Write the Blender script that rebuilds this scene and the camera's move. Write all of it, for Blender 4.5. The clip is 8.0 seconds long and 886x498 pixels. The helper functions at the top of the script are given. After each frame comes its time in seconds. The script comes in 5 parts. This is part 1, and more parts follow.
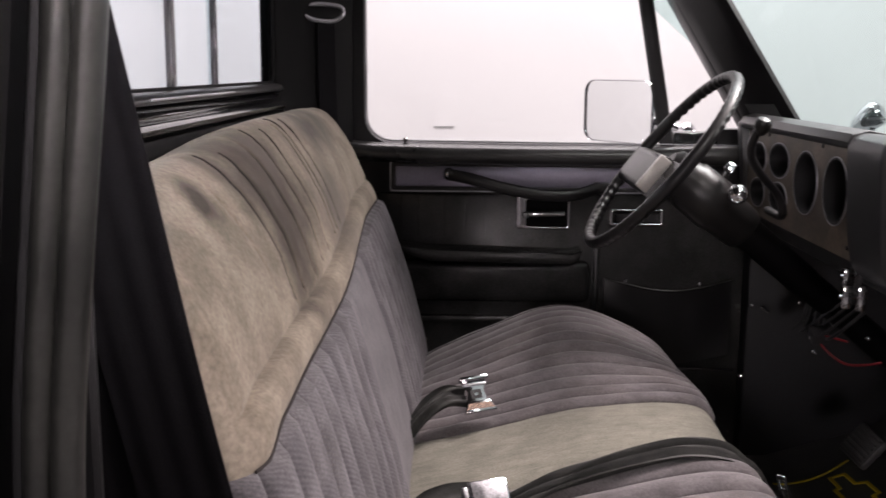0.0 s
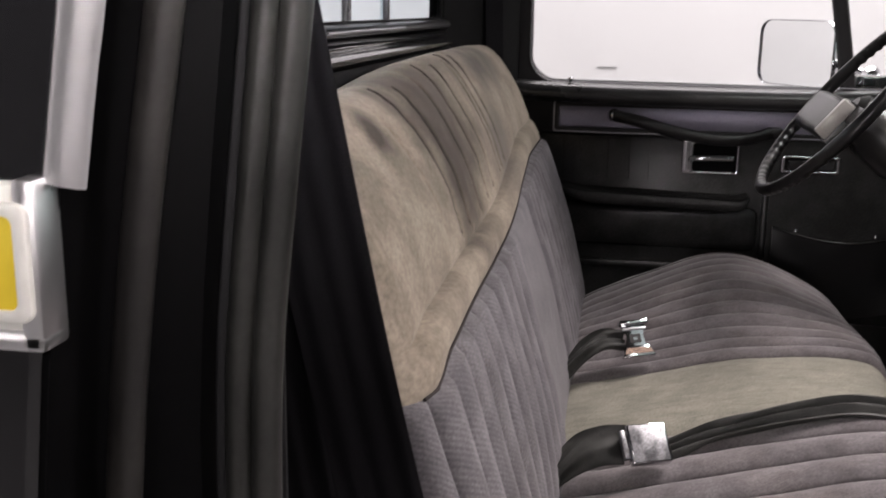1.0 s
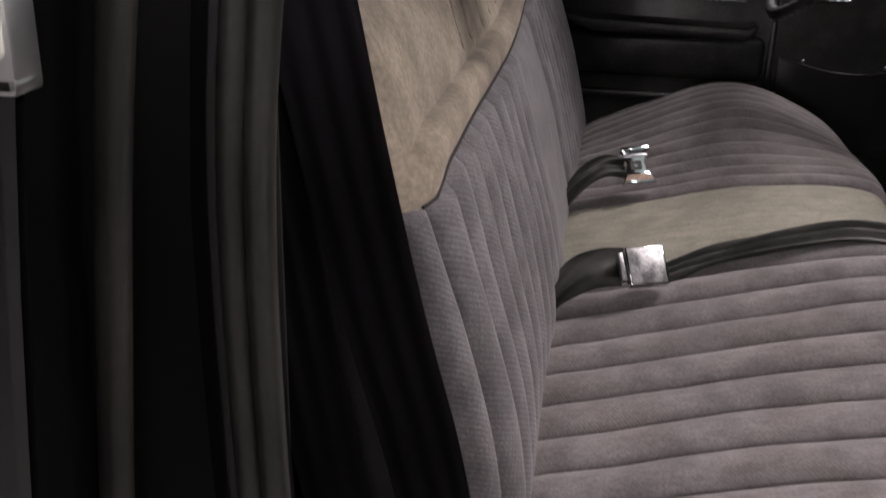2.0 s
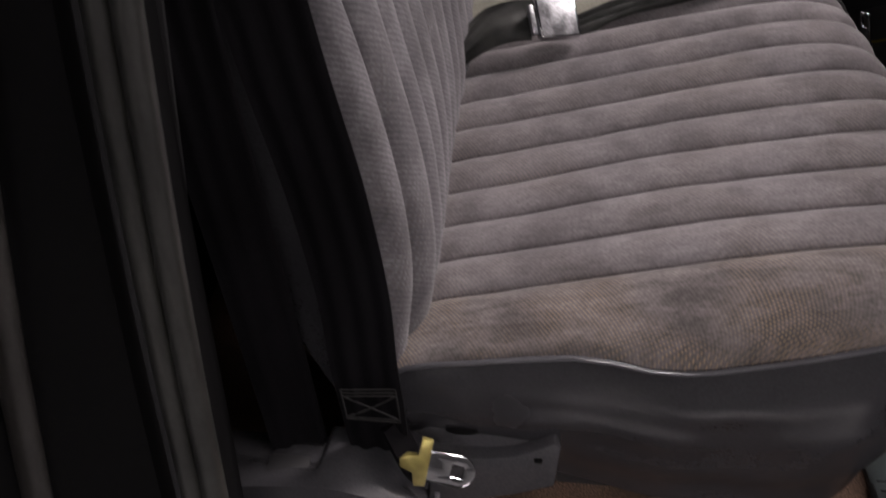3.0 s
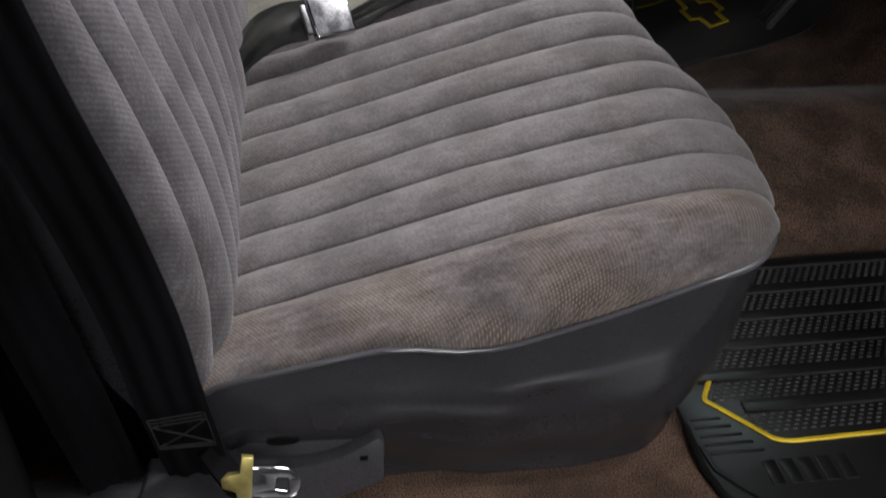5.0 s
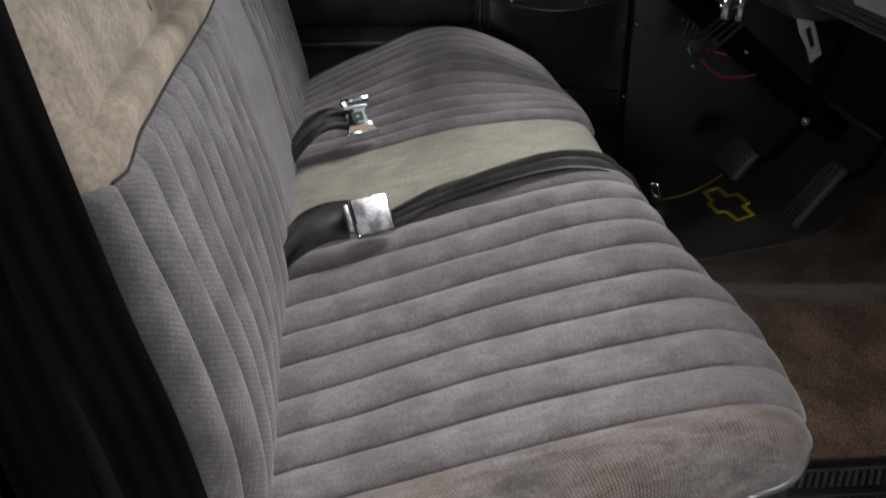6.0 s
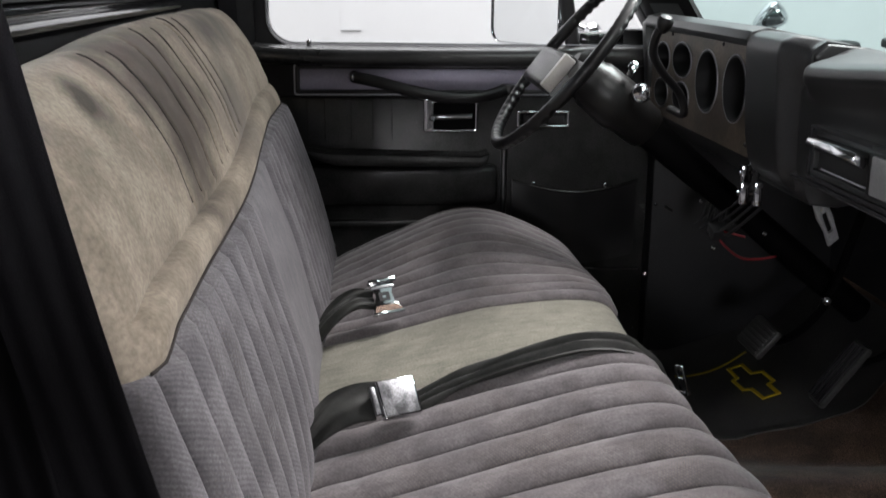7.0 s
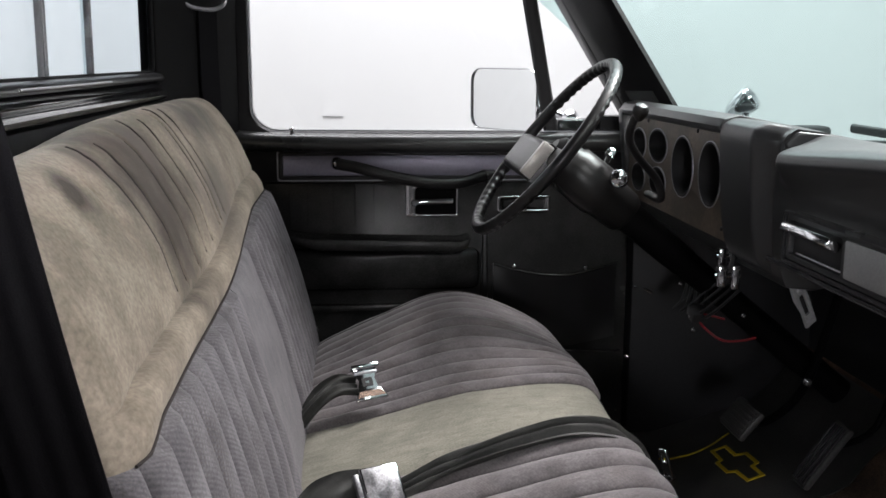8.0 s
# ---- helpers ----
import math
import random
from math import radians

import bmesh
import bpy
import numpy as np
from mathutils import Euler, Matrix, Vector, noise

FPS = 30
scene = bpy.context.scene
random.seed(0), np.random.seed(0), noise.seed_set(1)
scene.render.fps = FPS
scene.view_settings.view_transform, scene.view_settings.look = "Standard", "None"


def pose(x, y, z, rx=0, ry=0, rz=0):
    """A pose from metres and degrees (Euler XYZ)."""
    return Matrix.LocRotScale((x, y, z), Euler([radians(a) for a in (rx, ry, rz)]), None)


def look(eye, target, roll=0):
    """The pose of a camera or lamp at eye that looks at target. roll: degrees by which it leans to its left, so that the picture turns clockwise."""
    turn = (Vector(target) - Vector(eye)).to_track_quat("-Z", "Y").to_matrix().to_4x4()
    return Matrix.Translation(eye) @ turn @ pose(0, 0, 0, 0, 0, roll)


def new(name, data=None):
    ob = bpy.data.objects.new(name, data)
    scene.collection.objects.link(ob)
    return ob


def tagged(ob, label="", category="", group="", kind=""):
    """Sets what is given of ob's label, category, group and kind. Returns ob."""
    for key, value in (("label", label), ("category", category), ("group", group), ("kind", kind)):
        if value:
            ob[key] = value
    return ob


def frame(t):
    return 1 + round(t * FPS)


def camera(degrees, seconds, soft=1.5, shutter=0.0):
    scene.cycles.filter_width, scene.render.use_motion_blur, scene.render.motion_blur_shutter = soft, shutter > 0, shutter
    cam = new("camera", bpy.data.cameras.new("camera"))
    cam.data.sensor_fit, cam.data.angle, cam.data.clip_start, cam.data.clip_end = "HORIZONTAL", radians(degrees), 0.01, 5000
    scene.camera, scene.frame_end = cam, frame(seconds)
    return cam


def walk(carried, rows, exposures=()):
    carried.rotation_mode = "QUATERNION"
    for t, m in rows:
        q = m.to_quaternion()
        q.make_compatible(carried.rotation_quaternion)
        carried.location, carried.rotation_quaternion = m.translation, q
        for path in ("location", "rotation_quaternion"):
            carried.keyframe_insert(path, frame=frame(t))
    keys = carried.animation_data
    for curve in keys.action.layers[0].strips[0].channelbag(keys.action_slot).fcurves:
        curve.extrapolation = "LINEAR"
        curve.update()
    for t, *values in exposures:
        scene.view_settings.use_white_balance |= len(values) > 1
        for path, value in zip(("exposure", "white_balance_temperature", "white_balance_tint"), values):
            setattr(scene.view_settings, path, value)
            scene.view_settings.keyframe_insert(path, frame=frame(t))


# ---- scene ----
cam = camera(47.3, 8.0, shutter=0.3)
PATH = [
    (0, (0.032, 0.074, 0.866), (-0.002, 2.043, 0.516), 0.5),
    (0.5, (0.021, 0.076, 0.864), (-0.184, 2.033, 0.504), 0.8),
    (1, (0.015, 0.073, 0.861), (-0.312, 1.99, 0.395), 0.9),
    (1.2, (0.007, 0.082, 0.853), (-0.345, 1.981, 0.334), 1.3),
    (2.3, (0.016, 0.087, 0.819), (-0.242, 1.868, -0.053), 1.6),
    (2.5, (0.019, 0.089, 0.812), (-0.201, 1.834, -0.141), 1.5),
    (3, (0.025, 0.089, 0.78), (-0.084, 1.747, -0.333), 2.3),
    (3.5, (0.057, 0.09, 0.762), (0.104, 1.679, -0.452), 1.0),
    (4, (0.078, 0.083, 0.743), (0.282, 1.627, -0.512), -0.2),
    (4.2, (0.081, 0.079, 0.74), (0.299, 1.63, -0.505), -0.6),
    (5.3, (0.061, 0.093, 0.801), (0.254, 1.787, -0.245), 0.5),
    (5.5, (0.06, 0.092, 0.813), (0.245, 1.814, -0.188), 0.6),
    (6, (0.056, 0.089, 0.829), (0.223, 1.9, -0.003), 0.7),
    (6.5, (0.051, 0.084, 0.844), (0.201, 1.962, 0.173), 0.6),
    (7, (0.047, 0.078, 0.854), (0.18, 2.003, 0.331), 0.5),
    (7.5, (0.048, 0.071, 0.863), (0.176, 2.021, 0.44), 0.3),
    (8, (0.044, 0.067, 0.864), (0.216, 2.025, 0.496), 0.3),
]
walk(cam, [(t, look(eye, target, roll)) for t, eye, target, roll in PATH],
     exposures=[(0, 0.20, 6950, 25), (1.2, 0.12, 6850, 20), (2.5, -0.25, 6900, 22), (4.2, -0.13, 6500, 17), (5.5, 0.06, 6450, 12), (8, 0.24, 6500, 13)])

# ---- world, lights, exposure ----
world = bpy.data.worlds.new("studio_world")
scene.world = world
world.use_nodes = True
world.node_tree.nodes["Background"].inputs[0].default_value = (0.9, 0.95, 1.0, 1)
world.node_tree.nodes["Background"].inputs[1].default_value = 0.1


def area(name, eye, target, sx, sy, watts, color=(1, 1, 1), spread=180):
    data = bpy.data.lights.new(name, "AREA")
    data.shape, data.size, data.size_y, data.energy, data.color, data.spread = "RECTANGLE", sx, sy, watts, color, radians(spread)
    ob = new(name, data)
    ob.matrix_world = look(eye, target)
    return ob


area("ceiling_lamp_open_door", (0.75, -0.2, 2.4), (0.35, 0.9, 0.3), 0.9, 0.45, 15, (1.0, 0.96, 0.93))
area("ceiling_lamp_windshield", (1.65, 2.2, 2.85), (0.32, 0.88, 0.35), 1.2, 0.8, 25, (1.0, 0.97, 0.95), 64)
# Unseen fill added below ceiling height, lighting the backrest top through the windshield.
area("fill_lamp_backrest", (3.4, 1.4, 1.88), (-0.2, 1.4, 0.7), 2.0, 0.5, 64, (1.0, 0.98, 0.97))
area("ceiling_lamp_front", (4.3, 1.6, 2.9), (5.9, 1.6, 0.6), 2.2, 2.4, 125, (0.96, 0.99, 1.0))
area("ceiling_lamp_driver", (0.3, 3.2, 2.9), (0.2, 4.2, 0.5), 3.0, 0.8, 84, (0.98, 0.98, 1.0))
area("ceiling_lamp_rear", (-3.2, 1.6, 2.9), (-4.9, 1.6, 0.6), 2.0, 2.4, 132, (0.98, 0.98, 1.0))
# Unseen narrow lamp added to brighten the upper door seals.
area("fill_lamp_seals", (1.0, -1.9, 1.85), (-0.22, 0.42, 1.22), 0.5, 0.3, 6.0, (1.0, 1.0, 1.0), 18)
# Added fills without a real fixture: skirt and sill, then door and footwell.
area("fill_lamp_sill", (1.2, -3.4, 2.2), (0.42, 0.7, 0.0), 1.2, 0.5, 3.0, (1.0, 0.99, 0.98), 22)
area("fill_lamp_footwell", (-0.5, -3.4, 1.15), (0.62, 2.0, 0.45), 0.5, 0.4, 0.36, (0.98, 0.99, 1.0), 17)


# ---- materials ----
def links(m):
    return m.node_tree.nodes, m.node_tree.links


def stuff(name, c1, c2=None, rough=0.6, metal=0.0, big=6.0, grain=250.0, grain_amt=0.15, bump=0.2, bump_dist=0.0006, spec=0.5, sheen=0.0, rough_var=0.08, coat=0.0):
    """A plain surface: large patches between two colours, fine grain in value, fine relief, uneven gloss."""
    m = bpy.data.materials.new(name)
    m.use_nodes = True
    n, l = links(m)
    p = n["Principled BSDF"]
    tc = n.new("ShaderNodeTexCoord")
    a = n.new("ShaderNodeTexNoise")
    a.inputs["Scale"].default_value, a.inputs["Detail"].default_value = big, 5
    g = n.new("ShaderNodeTexNoise")
    g.inputs["Scale"].default_value, g.inputs["Detail"].default_value = grain, 3
    l.new(tc.outputs["Object"], a.inputs["Vector"])
    l.new(tc.outputs["Object"], g.inputs["Vector"])
    mix = n.new("ShaderNodeMix")
    mix.data_type = "RGBA"
    ramp = n.new("ShaderNodeMapRange")
    ramp.interpolation_type = "SMOOTHSTEP"
    ramp.inputs["From Min"].default_value, ramp.inputs["From Max"].default_value = 0.35, 0.65
    l.new(a.outputs["Fac"], ramp.inputs["Value"])
    l.new(ramp.outputs["Result"], mix.inputs["Factor"])
    mix.inputs[6].default_value = (*c1, 1)
    mix.inputs[7].default_value = (*(c2 or c1), 1)
    val = n.new("ShaderNodeMapRange")
    val.inputs["From Min"].default_value, val.inputs["From Max"].default_value = 0.3, 0.7
    val.inputs["To Min"].default_value, val.inputs["To Max"].default_value = 1 - grain_amt, 1 + grain_amt
    l.new(g.outputs["Fac"], val.inputs["Value"])
    hsv = n.new("ShaderNodeHueSaturation")
    l.new(mix.outputs[2], hsv.inputs["Color"])
    l.new(val.outputs["Result"], hsv.inputs["Value"])
    l.new(hsv.outputs["Color"], p.inputs["Base Color"])
    rr = n.new("ShaderNodeMapRange")
    rr.inputs["To Min"].default_value, rr.inputs["To Max"].default_value = max(rough - rough_var, 0.02), min(rough + rough_var, 1)
    l.new(a.outputs["Fac"], rr.inputs["Value"])
    l.new(rr.outputs["Result"], p.inputs["Roughness"])
    p.inputs["Metallic"].default_value = metal
    p.inputs["Specular IOR Level"].default_value = spec
    p.inputs["Sheen Weight"].default_value = sheen
    p.inputs["Sheen Roughness"].default_value = 0.35
    p.inputs["Coat Weight"].default_value = coat
    if bump:
        b = n.new("ShaderNodeBump")
        b.inputs["Strength"].default_value, b.inputs["Distance"].default_value = bump, bump_dist
        l.new(g.outputs["Fac"], b.inputs["Height"])
        l.new(b.outputs["Normal"], p.inputs["Normal"])
    return m


def cloth(name, c1, c2, thread, big=20.0, weave=620.0, fleck=0.35, stain=None, ribbed=0.09, sheen=0.12, grain=420, grain_amt=0.22, streak=0.14):
    """Velour: worn patches, a diagonal weave, coloured flecks and stitches of another thread."""
    m = stuff(name, c1, c2, rough=0.92, big=big, grain=grain, grain_amt=grain_amt, bump=0.35, bump_dist=0.0008, spec=0.1, sheen=sheen)
    n, l = links(m)
    p = n["Principled BSDF"]
    colour = p.inputs["Base Color"].links[0].from_socket
    tc = n.new("ShaderNodeTexCoord")
    bands = []
    for way, step in (((0.80, 0.60, 0), weave), ((-0.25, 0.97, 0), weave * 1.1)):
        dot = n.new("ShaderNodeVectorMath")
        dot.operation = "DOT_PRODUCT"
        l.new(tc.outputs["UV"], dot.inputs[0])
        dot.inputs[1].default_value = way
        w = n.new("ShaderNodeTexWave")
        w.inputs["Scale"].default_value, w.inputs["Distortion"].default_value, w.inputs["Detail"].default_value = step / 6.3, 0.8, 2.0
        w.inputs["Detail Scale"].default_value = 0.6
        comb = n.new("ShaderNodeCombineXYZ")
        l.new(dot.outputs["Value"], comb.inputs[0])
        l.new(comb.outputs[0], w.inputs["Vector"])
        bands.append(w)
    w = n.new("ShaderNodeMath")
    w.operation = "MULTIPLY"
    l.new(bands[0].outputs["Fac"], w.inputs[0])
    l.new(bands[1].outputs["Fac"], w.inputs[1])
    ribs = n.new("ShaderNodeMapRange")
    ribs.inputs["To Min"].default_value, ribs.inputs["To Max"].default_value = 1 - ribbed, 1 + ribbed * 0.7
    l.new(bands[0].outputs["Fac"], ribs.inputs["Value"])
    tone = n.new("ShaderNodeHueSaturation")
    l.new(colour, tone.inputs["Color"])
    l.new(ribs.outputs["Result"], tone.inputs["Value"])
    colour = tone.outputs["Color"]
    stretch = n.new("ShaderNodeMapping")
    stretch.inputs["Scale"].default_value = (26.0, 95.0, 40.0)
    stretch.inputs["Rotation"].default_value = (0, 0, 0.5)
    l.new(tc.outputs["UV"], stretch.inputs["Vector"])
    nap = n.new("ShaderNodeTexNoise")
    nap.inputs["Scale"].default_value, nap.inputs["Detail"].default_value, nap.inputs["Distortion"].default_value = 1.0, 5, 0.6
    l.new(stretch.outputs["Vector"], nap.inputs["Vector"])
    brushed = n.new("ShaderNodeMapRange")
    brushed.inputs["From Min"].default_value, brushed.inputs["From Max"].default_value = 0.3, 0.7
    brushed.inputs["To Min"].default_value, brushed.inputs["To Max"].default_value = 1 - streak, 1 + streak
    l.new(nap.outputs["Fac"], brushed.inputs["Value"])
    combed = n.new("ShaderNodeHueSaturation")
    l.new(colour, combed.inputs["Color"])
    l.new(brushed.outputs["Result"], combed.inputs["Value"])
    colour = combed.outputs["Color"]
    spots = n.new("ShaderNodeTexNoise")
    spots.inputs["Scale"].default_value, spots.inputs["Detail"].default_value = 11.0, 4
    l.new(tc.outputs["Object"], spots.inputs["Vector"])
    where = n.new("ShaderNodeMapRange")
    where.inputs["From Min"].default_value, where.inputs["From Max"].default_value = 0.42, 0.7
    where.inputs["To Max"].default_value = fleck
    l.new(spots.outputs["Fac"], where.inputs["Value"])
    crisp = n.new("ShaderNodeMapRange")
    crisp.inputs["From Min"].default_value, crisp.inputs["From Max"].default_value = 0.25, 0.75
    l.new(w.outputs[0], crisp.inputs["Value"])
    times = n.new("ShaderNodeMath")
    times.operation = "MULTIPLY"
    l.new(crisp.outputs[0], times.inputs[0])
    l.new(where.outputs["Result"], times.inputs[1])
    mix = n.new("ShaderNodeMix")
    mix.data_type = "RGBA"
    l.new(times.outputs[0], mix.inputs["Factor"])
    l.new(colour, mix.inputs[6])
    mix.inputs[7].default_value = (*thread, 1)
    out = mix.outputs[2]
    if stain:
        for (sx, sy, sz), radius, tone in stain:
            d = n.new("ShaderNodeVectorMath")
            d.operation = "SUBTRACT"
            l.new(tc.outputs["Object"], d.inputs[0])
            d.inputs[1].default_value = (sx - 0.18, sy - 1.46, sz - 0.03)
            sc = n.new("ShaderNodeVectorMath")
            sc.operation = "DIVIDE"
            l.new(d.outputs[0], sc.inputs[0])
            sc.inputs[1].default_value = radius
            wob = n.new("ShaderNodeTexNoise")
            wob.inputs["Scale"].default_value, wob.inputs["Detail"].default_value = 22.0, 4
            l.new(tc.outputs["Object"], wob.inputs["Vector"])
            ln = n.new("ShaderNodeVectorMath")
            ln.operation = "LENGTH"
            l.new(sc.outputs[0], ln.inputs[0])
            plus = n.new("ShaderNodeMath")
            plus.operation = "ADD"
            l.new(ln.outputs["Value"], plus.inputs[0])
            l.new(wob.outputs["Fac"], plus.inputs[1])
            fall = n.new("ShaderNodeMapRange")
            fall.inputs["From Min"].default_value, fall.inputs["From Max"].default_value = 0.7, 1.5
            fall.inputs["To Min"].default_value, fall.inputs["To Max"].default_value = 0.9, 0.0
            l.new(plus.outputs[0], fall.inputs["Value"])
            mx = n.new("ShaderNodeMix")
            mx.data_type = "RGBA"
            l.new(fall.outputs["Result"], mx.inputs["Factor"])
            l.new(out, mx.inputs[6])
            mx.inputs[7].default_value = (*tone, 1)
            out = mx.outputs[2]
    l.new(out, p.inputs["Base Color"])
    return m


def glass(name, tint, gloss=0.06):
    m = bpy.data.materials.new(name)
    m.use_nodes = True
    n, l = links(m)
    out = n["Material Output"]
    n.remove(n["Principled BSDF"])
    t = n.new("ShaderNodeBsdfTransparent")
    t.inputs[0].default_value = (*tint, 1)
    g = n.new("ShaderNodeBsdfGlossy")
    g.inputs["Roughness"].default_value = 0.02
    mixed = n.new("ShaderNodeMixShader")
    mixed.inputs[0].default_value = gloss
    l.new(t.outputs[0], mixed.inputs[1])
    l.new(g.outputs[0], mixed.inputs[2])
    l.new(mixed.outputs[0], out.inputs["Surface"])
    return m


M = {}
M["cloth_grey"] = cloth("grey_velour", (0.098, 0.090, 0.0935), (0.138, 0.128, 0.133), (0.27, 0.215, 0.16), weave=620, fleck=0.3, ribbed=0.04, grain=300, grain_amt=0.2, sheen=0.32)
M["cloth_worn"] = cloth("brown_worn_velour", (0.080, 0.072, 0.071), (0.118, 0.107, 0.105), (0.38, 0.26, 0.14), weave=660, fleck=0.55, ribbed=0.08, streak=0.26, grain=300, sheen=0.35)
M["cloth_back"] = cloth("grey_back_velour", (0.102, 0.098, 0.106), (0.146, 0.141, 0.150), (0.075, 0.068, 0.058), weave=430, fleck=0.7, ribbed=0.16, sheen=0.12)
M["cloth_stripe"] = cloth("sage_grey_velour", (0.160, 0.157, 0.130), (0.196, 0.190, 0.158), (0.32, 0.30, 0.245), fleck=0.25)
M["cloth_stripe_back"] = cloth("lilac_grey_velour", (0.112, 0.109, 0.115), (0.138, 0.134, 0.141), (0.20, 0.20, 0.21), fleck=0.2)
M["cloth_tan"] = cloth("worn_tan_velour", (0.19, 0.163, 0.129), (0.285, 0.248, 0.199), (0.115, 0.10, 0.08), big=13.0, weave=420, fleck=0.0, ribbed=0.0, sheen=0.1, grain=190, grain_amt=0.2, streak=0.05,
                       stain=[((-0.214, 1.01, 0.742), (0.055, 0.042, 0.045), (0.035, 0.03, 0.026)), ((-0.17, 1.215, 0.68), (0.2, 0.13, 0.18), (0.05, 0.042, 0.036)), ((-0.205, 1.30, 0.735), (0.18, 0.2, 0.13), (0.06, 0.05, 0.043)), ((-0.22, 1.13, 0.76), (0.05, 0.05, 0.03), (0.12, 0.10, 0.085)),
                              ((-0.23, 1.85, 0.77), (0.08, 0.12, 0.06), (0.10, 0.09, 0.078)), ((-0.22, 1.72, 0.768), (0.06, 0.11, 0.05), (0.09, 0.078, 0.07)), ((-0.215, 1.33, 0.76), (0.05, 0.06, 0.05), (0.10, 0.085, 0.072)), ((-0.16, 1.6, 0.66), (0.10, 0.16, 0.10), (0.13, 0.115, 0.10))])
M["piping"] = stuff("grey_piping", (0.05, 0.05, 0.056), (0.07, 0.07, 0.077), rough=0.14, grain=900, bump=0.1)
M["vinyl_grey"] = stuff("charcoal_vinyl", (0.018, 0.018, 0.0205), (0.026, 0.026, 0.029), rough=0.26, grain=420, grain_amt=0.14, bump=0.14, bump_dist=0.0004, rough_var=0.04)
M["vinyl_black"] = stuff("black_vinyl", (0.008, 0.008, 0.009), (0.013, 0.013, 0.0135), rough=0.33, grain=420, grain_amt=0.2, bump=0.4, bump_dist=0.0006)
M["vinyl_worn"] = stuff("worn_black_vinyl", (0.022, 0.0225, 0.0225), (0.036, 0.0365, 0.036), rough=0.25, big=14, grain=300, grain_amt=0.2, bump=0.16, bump_dist=0.0005, rough_var=0.05)
# Lighter than the door vinyl: the sill's highlight is put into the colour.
M["vinyl_sill"] = stuff("lightened_sill_vinyl", (0.030, 0.031, 0.031), (0.050, 0.051, 0.051), rough=0.3, big=9, grain=320, grain_amt=0.2, bump=0.25, bump_dist=0.0004, spec=0.7)
M["black"] = stuff("matt_black", (0.014, 0.014, 0.0155), (0.021, 0.021, 0.023), rough=0.6, grain=300, bump=0.15)
M["paint"] = stuff("black_paint", (0.006, 0.006, 0.007), (0.009, 0.009, 0.010), rough=0.12, grain=80, grain_amt=0.05, bump=0.0, coat=0.6, rough_var=0.04)
M["rubber"] = stuff("grey_rubber", (0.015, 0.0155, 0.0146), (0.025, 0.0256, 0.0237), rough=0.36, spec=0.6, big=18, grain=260, grain_amt=0.25, bump=0.3)
M["jamb"] = stuff("satin_black_jamb", (0.003, 0.003, 0.0034), (0.0045, 0.0045, 0.0048), rough=0.6, spec=0.06, grain=200, bump=0.1)
# Seam thread; also the colour of the tucks' shadow lines.
M["thread"] = stuff("dark_thread_and_tuck_shade", (0.024, 0.021, 0.020), (0.036, 0.032, 0.031), rough=0.9, spec=0.1, grain=600, bump=0.2)
M["belt_worn"] = stuff("worn_webbing", (0.012, 0.0125, 0.012), (0.028, 0.029, 0.027), rough=0.6, spec=0.3, big=30, grain=800, grain_amt=0.3, bump=0.5, bump_dist=0.0005)
M["rubber_dark"] = stuff("dark_rubber", (0.013, 0.0122, 0.012), (0.024, 0.0225, 0.021), rough=0.42, big=18, grain=260, grain_amt=0.25, bump=0.3)
# Black rubber lightened to make up for weak light in the footwell.
M["rubber_lifted"] = stuff("lightened_rubber", (0.042, 0.041, 0.041), (0.064, 0.062, 0.060), rough=0.42, big=10, grain=300, grain_amt=0.3, bump=0.3)
# Tone for the unseen south wall, dark to hold back fill and reflections.
M["dark_wall"] = stuff("unseen_dark_wall", (0.08, 0.08, 0.082), (0.11, 0.11, 0.112), rough=0.9, big=1.5, grain=60, bump=0.3)
M["rubber_mat"] = stuff("black_rubber", (0.0045, 0.0045, 0.0046), (0.009, 0.009, 0.009), rough=0.36, grain=300, grain_amt=0.25, bump=0.25)
M["plastic_grey"] = stuff("dark_grey_plastic", (0.036, 0.036, 0.040), (0.050, 0.050, 0.055), rough=0.25, grain=500, bump=0.2, bump_dist=0.0003)
M["plastic_light"] = stuff("pale_grey_plastic", (0.28, 0.28, 0.29), (0.33, 0.33, 0.34), rough=0.45, grain=300, bump=0.1)
M["belt"] = stuff("black_webbing", (0.0038, 0.0036, 0.0044), (0.006, 0.0058, 0.007), rough=0.75, spec=0.06, grain=900, grain_amt=0.3, bump=0.5, bump_dist=0.0005)
M["carpet"] = stuff("brown_carpet", (0.068, 0.045, 0.033), (0.142, 0.092, 0.067), rough=0.97, big=11, grain=560, grain_amt=0.95, bump=0.3, bump_dist=0.0012, spec=0.1, sheen=0.2)
M["chrome"] = stuff("chrome", (0.75, 0.75, 0.77), (0.65, 0.65, 0.67), rough=0.12, metal=1.0, grain=60, grain_amt=0.06, bump=0.0)
M["aluminium"] = stuff("bright_aluminium", (0.80, 0.80, 0.81), (0.88, 0.88, 0.89), rough=0.34, metal=1.0, grain=60, grain_amt=0.04, bump=0.0)
M["inlay"] = stuff("grey_brushed_inlay", (0.32, 0.32, 0.325), (0.38, 0.38, 0.385), rough=0.42, metal=0.2, grain=300, grain_amt=0.1, bump=0.05)
M["brushed"] = stuff("brushed_steel", (0.42, 0.42, 0.45), (0.5, 0.5, 0.53), rough=0.42, metal=0.85, grain=300, grain_amt=0.12, bump=0.1)
